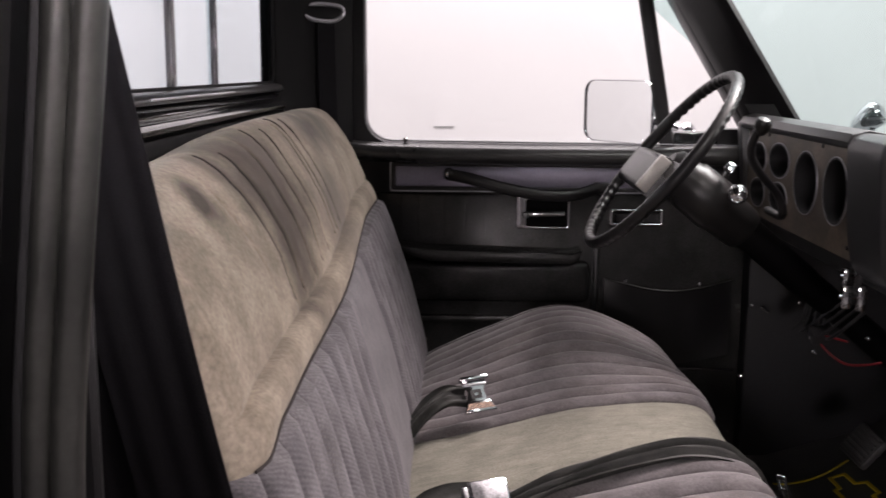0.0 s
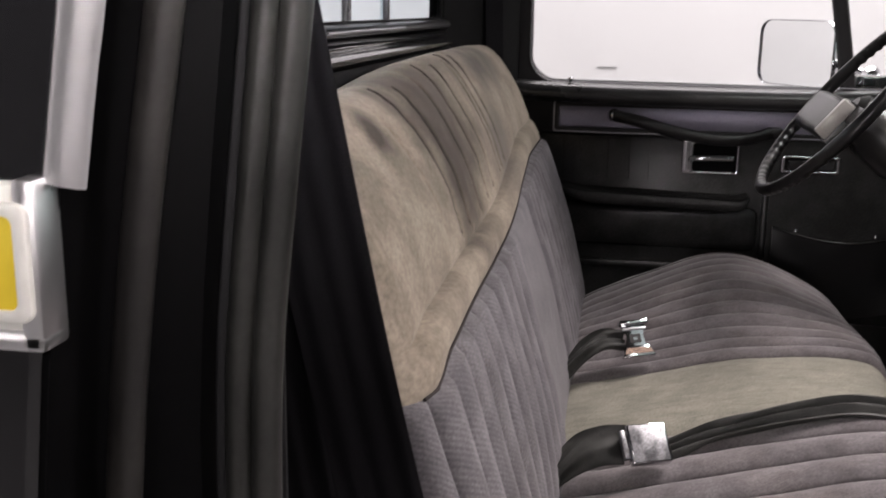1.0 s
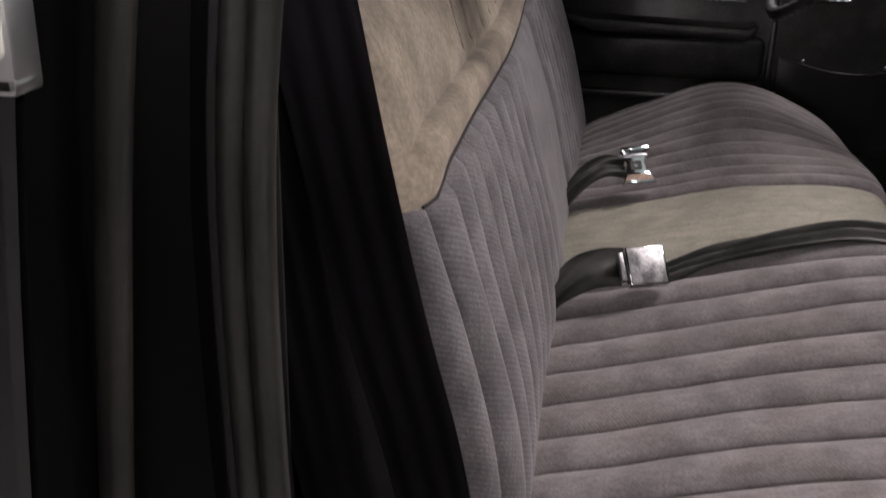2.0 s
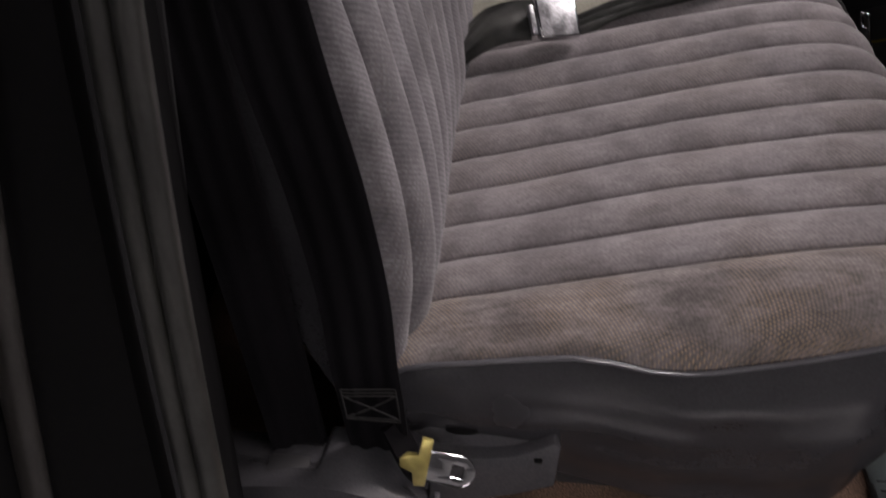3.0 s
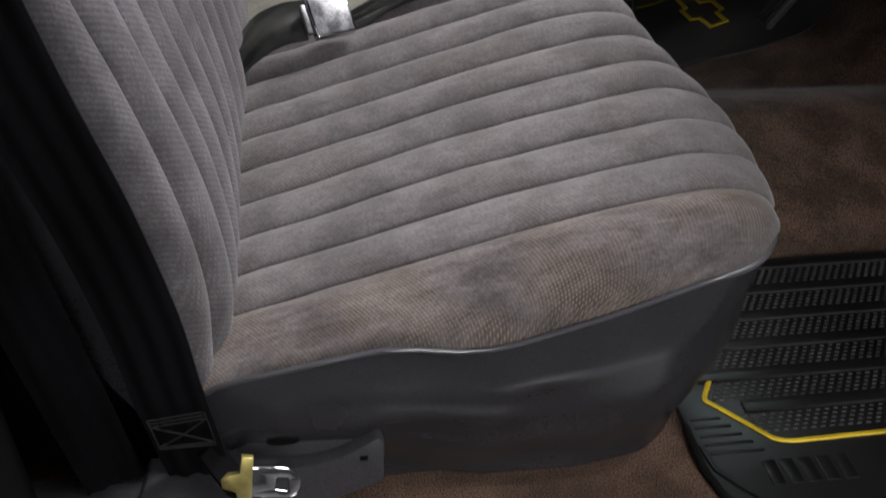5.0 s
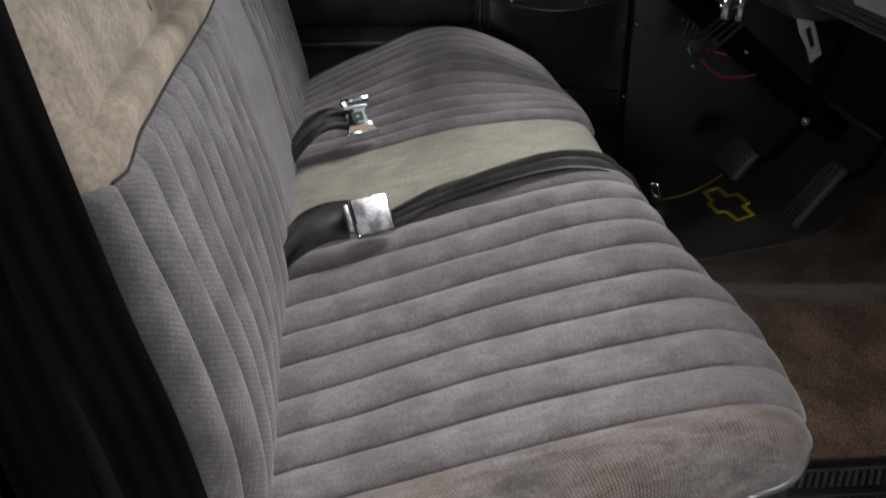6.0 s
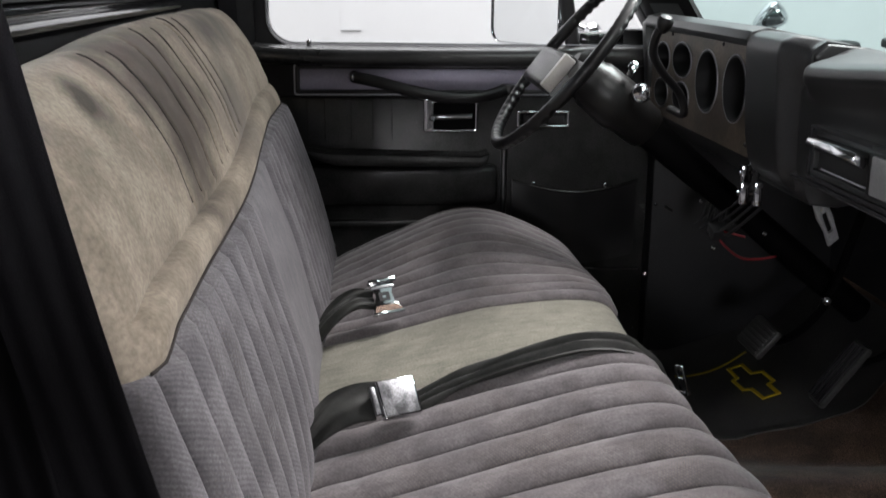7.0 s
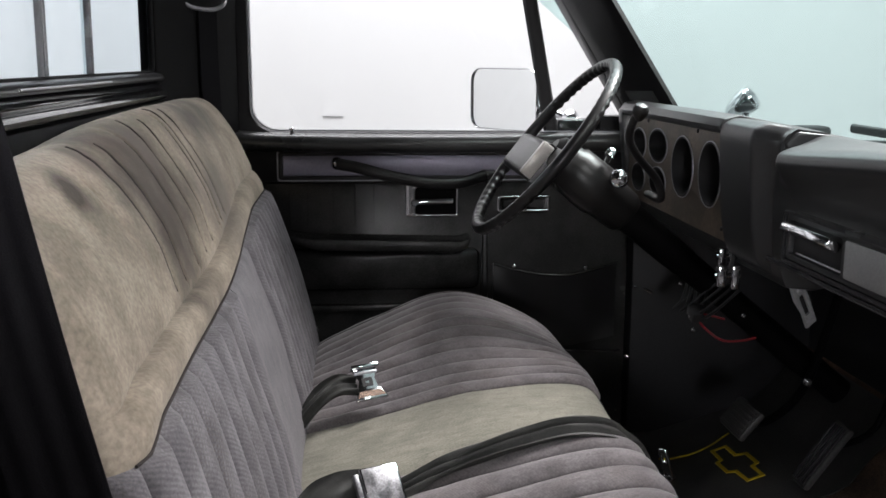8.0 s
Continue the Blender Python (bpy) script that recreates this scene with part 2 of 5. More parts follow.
M["scuffed"] = stuff("scuffed_chrome", (0.13, 0.13, 0.137), (0.32, 0.32, 0.335), rough=0.44, metal=0.85, big=60, grain=400, grain_amt=0.3, bump=0.25, bump_dist=0.0004)
M["copper"] = stuff("reddish_chrome", (0.55, 0.33, 0.27), (0.62, 0.40, 0.33), rough=0.2, metal=0.9, grain=100, grain_amt=0.08, bump=0.0)
M["thread_grey"] = stuff("grey_thread", (0.022, 0.022, 0.022), (0.032, 0.032, 0.032), rough=0.8, spec=0.2, grain=900, bump=0.1)
M["lilac"] = stuff("satin_lilac_trim", (0.28, 0.27, 0.34), (0.36, 0.345, 0.43), rough=0.35, metal=0.6, grain=200, grain_amt=0.06, bump=0.0)
M["brass"] = stuff("yellow_zinc", (0.42, 0.36, 0.12), (0.5, 0.42, 0.2), rough=0.35, metal=0.8, grain=120, bump=0.05)
M["dash_vinyl"] = stuff("dash_vinyl", (0.022, 0.0225, 0.024), (0.033, 0.034, 0.036), rough=0.33, big=9, grain=500, grain_amt=0.18, bump=0.35, bump_dist=0.0005)
# Glossy, with a base lightened so the mat nubs carry highlights.
M["tread"] = stuff("shiny_lightened_tread", (0.030, 0.030, 0.030), (0.045, 0.045, 0.045), rough=0.22, grain=300, bump=0.0)
M["silver"] = stuff("silver_paint", (0.42, 0.41, 0.39), (0.52, 0.51, 0.48), rough=0.35, metal=0.35, grain=300, grain_amt=0.08, bump=0.05)
M["walnut"] = stuff("worn_woodgrain", (0.095, 0.076, 0.060), (0.17, 0.136, 0.105), rough=0.42, metal=0.3, big=12, grain=160, grain_amt=0.2, bump=0.1)
M["yellow"] = stuff("yellow_rubber", (0.62, 0.45, 0.01), (0.68, 0.5, 0.02), rough=0.5, grain=200, grain_amt=0.1, bump=0.1)
M["yellow_foil"] = stuff("yellow_foil", (0.68, 0.5, 0.03), (0.72, 0.56, 0.06), rough=0.3, grain=90, grain_amt=0.05, bump=0.0)
M["cream"] = stuff("white_enamel", (0.62, 0.62, 0.58), (0.7, 0.7, 0.66), rough=0.3, grain=80, grain_amt=0.05, bump=0.0)
M["red"] = stuff("red_wire", (0.30, 0.015, 0.025), rough=0.4, bump=0.0)
M["wall"] = stuff("white_wall", (0.78, 0.78, 0.78), (0.82, 0.82, 0.82), rough=0.85, big=0.6, grain=40, grain_amt=0.02, bump=0.1, bump_dist=0.001)
M["concrete"] = stuff("grey_floor_paint", (0.26, 0.26, 0.26), (0.32, 0.32, 0.32), rough=0.45, big=0.8, grain=30, grain_amt=0.06, bump=0.1)
M["headliner"] = stuff("black_headliner", (0.02, 0.02, 0.021), (0.028, 0.028, 0.028), rough=0.95, grain=300, bump=0.4)
M["mirror"] = stuff("mirror_silver", (0.85, 0.86, 0.86), rough=0.03, metal=1.0, grain_amt=0.0, bump=0.0, rough_var=0.0)
M["glass_clear"] = glass("clear_glass", (0.97, 0.98, 0.98), 0.03)
M["glass_green"] = glass("tinted_windshield_glass", (0.80, 0.90, 0.89), 0.05)
M["glass_rear"] = glass("rear_glass", (0.86, 0.91, 0.93), 0.05)


# ---- mesh tools ----
ROOT = {}


def part(name, bm, material, parent=None, label="", flat=False):
    """Link a bmesh, modelled in world metres, as one mesh object, under a thing or a part."""
    base = Vector((0, 0, 0))
    up = parent
    while up is not None:
        base = base + up.location
        up = up.parent
    bmesh.ops.recalc_face_normals(bm, faces=bm.faces)
    bm.transform(Matrix.Translation(-base))
    me = bpy.data.meshes.new(name)
    bm.to_mesh(me)
    bm.free()
    me.materials.append(M[material])
    if not flat:
        me.polygons.foreach_set("use_smooth", [True] * len(me.polygons))
        me.set_sharp_from_angle(angle=radians(38))
    ob = new(name, me)
    if parent is not None:
        ob.parent = parent
    if label:
        ob["label"] = label
    return ob


def thing(name, base, label, category, group="", kind=""):
    ob = new(name)
    ob.empty_display_size = 0.05
    ob.location = base
    return tagged(ob, label, category, group, kind)


def join(*bms):
    out = bmesh.new()
    for b in bms:
        me = bpy.data.meshes.new("tmp")
        b.to_mesh(me)
        b.free()
        out.from_mesh(me)
        bpy.data.meshes.remove(me)
    return out


def box(lo, hi, bevel=0.0, seg=2, turn=None, centre=None):
    bm = bmesh.new()
    bmesh.ops.create_cube(bm, size=1.0)
    size = [max(abs(h - q), 1e-4) for q, h in zip(lo, hi)]
    mid = [(q + h) / 2 for q, h in zip(lo, hi)]
    bm.transform(Matrix.Diagonal((*size, 1)))
    if bevel:
        bmesh.ops.bevel(bm, geom=bm.edges[:], offset=min(bevel, min(size) * 0.45), segments=seg, profile=0.5, affect="EDGES")
    if turn is not None:
        bm.transform(turn)
    bm.transform(Matrix.Translation(mid))
    return bm


AX = {"x": (1, 2, 0), "y": (0, 2, 1), "z": (0, 1, 2)}


def plate(outer, holes, axis, a, b, bevel=0.0):
    """A flat plate with holes, in the two coordinates other than axis, from a to b along it."""
    i, j, k = AX[axis]
    bm = bmesh.new()
    edges = []
    for loop in [outer, *holes]:
        vs = []
        for p in loop:
            co = [0, 0, 0]
            co[i], co[j], co[k] = p[0], p[1], a
            vs.append(bm.verts.new(co))
        edges += [bm.edges.new((vs[q], vs[(q + 1) % len(vs)])) for q in range(len(vs))]
    res = bmesh.ops.triangle_fill(bm, use_beauty=True, use_dissolve=False, edges=edges)
    faces = [f for f in res["geom"] if isinstance(f, bmesh.types.BMFace)]
    ext = bmesh.ops.extrude_face_region(bm, geom=faces)
    d = [0, 0, 0]
    d[k] = b - a
    bmesh.ops.translate(bm, vec=d, verts=[v for v in ext["geom"] if isinstance(v, bmesh.types.BMVert)])
    bmesh.ops.recalc_face_normals(bm, faces=bm.faces)
    if bevel:
        rim = [e for e in bm.edges if len(e.link_faces) == 2 and e.calc_face_angle(0) > 0.8]
        bmesh.ops.bevel(bm, geom=rim, offset=bevel, segments=2, profile=0.5, affect="EDGES")
    return bm


def rrect(cx, cz, w, h, r, n=5):
    pts = []
    for sx, sz, a0 in ((1, 1, 0), (-1, 1, 90), (-1, -1, 180), (1, -1, 270)):
        for q in range(n + 1):
            a = radians(a0 + 90 * q / n)
            pts.append((cx + sx * (w / 2 - r) + r * math.cos(a), cz + sz * (h / 2 - r) + r * math.sin(a)))
    return pts


def circle(cx, cz, r, n=28, rz=None):
    return [(cx + r * math.cos(2 * math.pi * q / n), cz + (rz or r) * math.sin(2 * math.pi * q / n)) for q in range(n)]


def spline(pts, n):
    """Catmull-Rom through the points, n samples a span."""
    P = [Vector(p) for p in pts]
    P = [P[0] * 2 - P[1], *P, P[-1] * 2 - P[-2]]
    out = []
    for i in range(1, len(P) - 2):
        for q in range(n):
            t = q / n
            out.append(0.5 * (2 * P[i] + (P[i + 1] - P[i - 1]) * t + (2 * P[i - 1] - 5 * P[i] + 4 * P[i + 1] - P[i + 2]) * t * t
                              + (3 * P[i] - P[i - 1] - 3 * P[i + 1] + P[i + 2]) * t ** 3))
    return out + [P[-2].copy()]


def sweep(pts, r, n=10, rb=None, up=(0, 0, 1), closed=False, scale=None):
    """A tube along points: r across, rb along the side nearest to up (for straps), capped."""
    P = [Vector(p) for p in pts]
    bm = bmesh.new()
    rings = []
    rb = rb or r
    for i, p in enumerate(P):
        if closed:
            t = (P[(i + 1) % len(P)] - P[i - 1]).normalized()
        else:
            t = (P[min(i + 1, len(P) - 1)] - P[max(i - 1, 0)]).normalized()
        u = Vector(up if not callable(up) else up(i / max(len(P) - 1, 1)))
        s = t.cross(u)
        s = s.normalized() if s.length > 1e-5 else t.orthogonal().normalized()
        u = s.cross(t).normalized()
        k = scale(i / max(len(P) - 1, 1)) if scale else 1.0
        rings.append([bm.verts.new(p + k * (s * (r * math.cos(2 * math.pi * q / n)) + u * (rb * math.sin(2 * math.pi * q / n)))) for q in range(n)])
    m = len(rings)
    for i in range(m if closed else m - 1):
        A, B = rings[i], rings[(i + 1) % m]
        for q in range(n):
            bm.faces.new((A[q], A[(q + 1) % n], B[(q + 1) % n], B[q]))
    if not closed:
        bm.faces.new(rings[0][::-1])
        bm.faces.new(rings[-1])
    return bm


def strap(pts, width, thick, up, n=6, ripple=0.0):
    """A flat webbing strap along a spline, its broad side facing up; ripple: lengthwise folds."""
    P = spline(pts, n)
    bm = bmesh.new()
    rows = []
    cross = [(-0.5, -0.3), (-0.47, 0.5), (0.47, 0.5), (0.5, -0.3), (0.47, -0.5), (-0.47, -0.5)]
    if ripple:
        wave = [(q / 20 - 0.5, ripple / thick * (math.sin(q * 0.95) + 0.5 * math.sin(q * 0.41 + 1))) for q in range(21)]
        cross = [(a, b + 0.5) for a, b in wave] + [(a, b - 0.5) for a, b in wave[::-1]]
    for i, p in enumerate(P):
        t = (P[min(i + 1, len(P) - 1)] - P[max(i - 1, 0)]).normalized()
        u = Vector(up if not callable(up) else up(i / (len(P) - 1))).normalized()
        s = t.cross(u).normalized()
        u = s.cross(t).normalized()
        rows.append([bm.verts.new(p + s * (a * width) + u * (b * thick)) for a, b in cross])
    for A, B in zip(rows, rows[1:]):
        for q in range(len(cross)):
            w = (q + 1) % len(cross)
            bm.faces.new((A[q], A[w], B[w], B[q]))
    bm.faces.new(rows[0][::-1])
    bm.faces.new(rows[-1])
    return bm


def lathe(profile, origin, axis, n=24):
    """A turned body: profile of (radius, height along axis)."""
    z = Vector(axis).normalized()
    x = z.orthogonal().normalized()
    y = z.cross(x)
    bm = bmesh.new()
    rings = []
    for r, h in profile:
        c = Vector(origin) + z * h
        rings.append([bm.verts.new(c + (x * math.cos(2 * math.pi * q / n) + y * math.sin(2 * math.pi * q / n)) * max(r, 1e-4)) for q in range(n)])
    for A, B in zip(rings, rings[1:]):
        for q in range(n):
            bm.faces.new((A[q], A[(q + 1) % n], B[(q + 1) % n], B[q]))
    bm.faces.new(rings[0][::-1])
    bm.faces.new(rings[-1])
    return bm


def sheet(f, us, vs, depth=None):
    """A surface f(u, v); with depth, closed to a slab along that vector. Its UV map runs in metres along both ways."""
    bm = bmesh.new()
    grid = [[Vector(f(u, v)) for v in vs] for u in us]
    mid_v, mid_u = len(vs) // 2, len(us) // 2
    along, across = [0.0], [0.0]
    for i in range(1, len(us)):
        along.append(along[-1] + (grid[i][mid_v] - grid[i - 1][mid_v]).length)
    for j in range(1, len(vs)):
        across.append(grid[mid_u][j].y if abs(grid[mid_u][-1].y - grid[mid_u][0].y) > 0.05 else across[-1] + (grid[mid_u][j] - grid[mid_u][j - 1]).length)
    across[0] = grid[mid_u][0].y if len(vs) > 1 and across[1] == grid[mid_u][1].y else 0.0
    rows = [[bm.verts.new(p) for p in row] for row in grid]
    uv = bm.loops.layers.uv.new("cloth")
    faces = []
    for i in range(len(us) - 1):
        for j in range(len(vs) - 1):
            face = bm.faces.new((rows[i][j], rows[i + 1][j], rows[i + 1][j + 1], rows[i][j + 1]))
            for loop, (p, q) in zip(face.loops, ((i, j), (i + 1, j), (i + 1, j + 1), (i, j + 1))):
                loop[uv].uv = (along[p], across[q])
            faces.append(face)
    if depth is not None:
        ext = bmesh.ops.extrude_face_region(bm, geom=faces)
        bmesh.ops.translate(bm, vec=depth, verts=[v for v in ext["geom"] if isinstance(v, bmesh.types.BMVert)])
    return bm


def lin(a, b, n):
    return [a + (b - a) * q / n for q in range(n + 1)]


def table(x, pts):
    """Smooth interpolation in a table of (x, value)."""
    if x <= pts[0][0]:
        return pts[0][1]
    for (a, fa), (b, fb) in zip(pts, pts[1:]):
        if x <= b:
            t = (x - a) / (b - a)
            return fa + (fb - fa) * t
    return pts[-1][1]


def curve_at(x, pts):
    """Like table, but smooth through its points."""
    if x <= pts[0][0] or x >= pts[-1][0]:
        return table(x, pts)
    i = next(q for q in range(len(pts) - 1) if x <= pts[q + 1][0])
    (a, fa), (b, fb) = pts[i], pts[i + 1]
    (p, fp), (n, fn) = pts[max(i - 1, 0)], pts[min(i + 2, len(pts) - 1)]
    ma, mb, h = (fb - fp) / (b - p), (fn - fa) / (n - a), b - a
    t = (x - a) / h
    return (2 * t ** 3 - 3 * t * t + 1) * fa + (t ** 3 - 2 * t * t + t) * h * ma + (3 * t * t - 2 * t ** 3) * fb + (t ** 3 - t * t) * h * mb


def ease(t):
    t = min(max(t, 0.0), 1.0)
    return t * t * (3 - 2 * t)


# ---- the studio ----
GROUND = -0.62
tagged(part("ground", box((-5, -4.5, GROUND - 0.05), (6, 4.2, GROUND)), "concrete"), "grey painted studio floor under the truck", "floor", kind="structure")
tagged(part("wall_north", box((-5, 4.1, GROUND), (6, 4.2, 3.2)), "wall"), "bright white studio wall beyond the driver window", "wall", kind="structure")
tagged(part("wall_east", box((6, -4.6, GROUND), (6.1, 4.2, 3.2)), "wall"), "bright white studio wall ahead of the truck", "wall", kind="structure")
tagged(part("wall_west", box((-5.1, -4.6, GROUND), (-5, 4.2, 3.2)), "wall"), "bright white studio wall behind the truck", "wall", kind="structure")
# Never in view; darkened to shape the light, no curtain is known here.
tagged(part("wall_south", box((-5, -4.6, GROUND), (6, -4.5, 3.2)), "dark_wall"), "unseen studio wall behind the camera, kept dark to limit fill", "wall", kind="structure")
tagged(part("ceiling", box((-5.1, -4.6, 3.2), (6.1, 4.2, 3.3)), "wall"), "white studio ceiling", "ceiling", kind="structure")

# ---- cab shell ----
YC, YD = 1.46, 2.27


def floor_z(x, y):
    slope = (0.30 - abs(y - YC)) / 0.3
    hump = 0.085 * ease(slope) * ease((x - 0.1) / 0.5)
    toe = 0.3 * max(0.0, x - 0.72) * ease((y - 1.5) / 0.2) + 0.7 * max(0.0, x - 0.97)
    return max(hump, toe)


tagged(part("floor", sheet(lambda x, y: (x, y, floor_z(x, y)), lin(-0.36, 1.12, 60), lin(0.62, 2.33, 70), (0, 0, -0.04)), "carpet"),
       "brown worn carpet over the cab floor and tunnel", "carpet", kind="structure")
tagged(part("wall_firewall", box((1.10, 0.55, 0.0), (1.16, 2.4, 0.655)), "black"), "black firewall under the dashboard", "firewall", kind="structure")
tagged(part("wall_kick_panel", box((0.67, 2.275, -0.03), (1.12, 2.34, 0.72), 0.01), "black"), "black kick panel beside the pedals", "panel", kind="structure")

tagged(part("wall_door_jamb", box((0.60, 2.335, -0.03), (0.80, 2.39, 0.74)), "black"), "black front door jamb", "panel", kind="structure")

# rear wall with its window
rear = tagged(part("wall_cab_back", plate([(0.60, -0.05), (2.34, -0.05), (2.34, 1.24), (0.60, 1.24)], [rrect(YC, 0.98, 1.21, 0.295, 0.03)], "x", -0.352, -0.335), "jamb"),
              "black cab back wall with a sliding window", "cab wall", kind="structure")
win = thing("window_rear", (-0.34, YC, 0.84), "three-pane sliding rear window in a black frame", "window", kind="structure")
part("window_frame", plate(rrect(YC, 0.98, 1.215, 0.305, 0.04), [rrect(YC, 0.98, 1.165, 0.278, 0.02)], "x", -0.340, -0.332, 0.003), "jamb", win)
for y, w in ((1.382, 0.020), (1.612, 0.013)):
    part("mullion", box((-0.345, y - w / 2, 0.838), (-0.336, y + w / 2, 1.125), 0.002), "plastic_grey", win)
for y0, y1, x in ((0.86, 1.375, -0.350), (1.375, 1.61, -0.346), (1.61, 2.06, -0.350)):
    p = part("pane", box((x, y0, 0.832), (x + 0.004, y1, 1.13)), "glass_rear", win)
    p.visible_shadow = False
rail = thing("trim_rear_rail", (-0.33, YC, 0.78), "glossy black rail under the rear window", "trim", kind="structure")
part("upper_rail", plate([(-0.336, 0.829), (-0.336, 0.838), (-0.318, 0.834), (-0.313, 0.828), (-0.316, 0.822)], [], "y", 0.70, 2.05, 0.002), "vinyl_black", rail, "black rail with a worn edge")
part("middle_rail", plate([(-0.334, 0.806), (-0.330, 0.822), (-0.312, 0.818), (-0.304, 0.812), (-0.310, 0.806)], [], "y", 0.70, 2.0, 0.002), "paint", rail)
part("lower_rail", sweep([(-0.311, 0.70, 0.798), (-0.311, 2.0, 0.798)], 0.010, 12, 0.009), "paint", rail)
part("edge_strip", sweep([(-0.313, 1.20, 0.829), (-0.313, 1.62, 0.829)], 0.0018, 8), "brushed", rail, "worn bare metal edge")
part("panel", box((-0.334, 0.66, 0.60), (-0.315, 2.1, 0.785), 0.006), "jamb", rail)

tagged(part("ceiling_roof", box((-0.40, 0.50, 1.235), (0.40, 2.42, 1.29), 0.03, 3), "paint"), "black cab roof", "roof", kind="structure")
tagged(part("ceiling_headliner", box((-0.36, 0.58, 1.21), (0.36, 2.34, 1.23), 0.008), "headliner"), "black headliner under the roof", "headliner", kind="structure")


def loft(sections):
    bm = bmesh.new()
    rings = [[bm.verts.new(p) for p in s] for s in sections]
    n = len(rings[0])
    for A, B in zip(rings, rings[1:]):
        for q in range(n):
            bm.faces.new((A[q], A[(q + 1) % n], B[(q + 1) % n], B[q]))
    bm.faces.new(rings[0][::-1])
    bm.faces.new(rings[-1])
    return bm


def a_pillar(z, side):
    k = (z - 0.8) / 0.18
    ax, bx, by = 0.612 - 0.112 * k, 0.716 - 0.142 * k, 2.20 - 0.085 * k
    pts = [(ax, 2.245), (ax + 0.012, 2.225), (bx - 0.035, by + 0.01), (bx - 0.012, by - 0.004), (bx, by + 0.004), (bx + 0.03, by + 0.11), (ax + 0.05, 2.33), (ax - 0.005, 2.33)]
    return [(x, y if side > 0 else 2 * YC - y, z) for x, y in pts]


for side, nm in ((1, "driver"), (-1, "passenger")):
    tagged(part("trim_pillar_front", loft([a_pillar(z, side) for z in (0.68, 0.8, 0.9, 1.0, 1.1, 1.24)]), "vinyl_black"), "black windshield pillar at the %s side" % nm, "pillar", kind="structure")

ws = thing("window_windshield", (0.8, YC, 0.74), "clear faintly green windshield", "windshield", kind="structure")
p = part("pane", sheet(lambda u, v: (1.02 - 0.62 * u - 0.17 * ((v - YC) / 0.8) ** 2, v, 0.700 + 0.535 * u), lin(0, 1, 8), lin(0.60, 2.37, 24), (0.004, 0, 0.004)), "glass_green", ws)
p.visible_shadow = False
part("seal", sweep([(1.015 - 0.17 * ((y - YC) / 0.8) ** 2, y, 0.700) for y in lin(0.66, 2.26, 20)], 0.012, 8), "rubber_mat", ws)

# rear pillar at the driver side
tagged(part("trim_pillar_rear", plate([(-0.36, 2.06), (-0.33, 2.06), (-0.20, 2.235), (-0.20, 2.34), (-0.36, 2.34)], [], "z", -0.02, 1.22, 0.006), "jamb"),
       "black rear cab pillar behind the driver door", "pillar", kind="structure")

# ---- driver door ----
door = thing("door_driver", (0.24, 2.3, 0.1), "closed black vinyl driver door with woodless trim strip", "door", kind="structure")
door["label"] = "closed black vinyl driver door with a satin trim strip"
hole = [(-0.178, 1.14), (-0.176, 0.80)] + [(-0.176 + 0.055 - 0.055 * math.cos(radians(a)), 0.765 - 0.055 * math.sin(radians(a))) for a in range(0, 91, 15)] + [(0.655, 0.706), (0.66, 0.715), (0.40, 1.14)]
outline = [(-0.235, 1.215), (-0.235, 0.60), (0.66, 0.60), (0.735, 0.70), (0.40, 1.215)]
part("window_surround", plate(outline, [hole], "y", 2.262, 2.33, 0.006), "black", door)
part("window_gasket", sweep([(x + 0.004 * (1 if x < -0.1 else 0), 2.2605, z + 0.004 * (z < 0.74)) for x, z in hole[:-2]], 0.0016, 6), "brushed", door, "thin bright window gasket")
part("division_bar", sweep([(0.481, 2.285, 0.69), (0.392, 2.285, 1.16)], 0.011, 8, 0.016, up=(1, 0, 0)), "black", door)
p = part("pane", plate([(-0.18, 1.14), (-0.18, 0.70), (0.47, 0.70), (0.40, 1.14)], [], "y", 2.294, 2.298), "glass_clear", door)
p.visible_shadow = False
p = part("vent_pane", plate([(0.49, 0.70), (0.65, 0.70), (0.41, 1.13)], [], "y", 2.290, 2.294), "glass_clear", door)
p.visible_shadow = False

# ---- bench seat ----
Y0, Y1 = 0.775, 2.135
STRIPE = (1.36, 1.585)
CROWN = [(0.775, 0.0), (0.87, 0.0), (0.95, 0.006), (1.13, 0.026), (1.4, 0.064), (1.6, 0.078), (1.8, 0.098), (1.95, 0.101), (2.05, 0.090), (2.135, 0.060)]
TOP = [(-0.10, 0.165), (-0.05, 0.203), (0.03, 0.224), (0.13, 0.250), (0.23, 0.277), (0.32, 0.299), (0.385, 0.310), (0.425, 0.308), (0.447, 0.298), (0.458, 0.282)]
DROP = [(-0.05, 0.011), (0.1, 0.024), (0.18, 0.054), (0.27, 0.063), (0.37, 0.063), (0.43, 0.040), (0.447, 0.024), (0.46, 0.006)]
FAR_SHAPE = [(-0.05, -0.01), (0.07, 0.016), (0.2, 0.036), (0.28, 0.026), (0.36, -0.006), (0.46, -0.058)]
FRONT = [(0.80, 0.0), (0.87, 0.018), (0.94, 0.026), (1.03, 0.022), (1.12, 0.002), (1.2, -0.020), (1.36, -0.034), (1.5, -0.034), (1.65, -0.027), (1.8, -0.018), (2.1, -0.010)]
top_line = spline([(x, 0, z) for x, z in TOP], 6)
SEAMS = [0.855, 0.915, 0.975, 1.035, 1.093, 1.150, 1.203, 1.256, 1.308, STRIPE[0]]
FAR_SEAMS = [STRIPE[1] + q for q in (0.0, 0.033, 0.067, 0.102, 0.140, 0.177, 0.216, 0.252, 0.290, 0.335, 0.385, 0.44)]


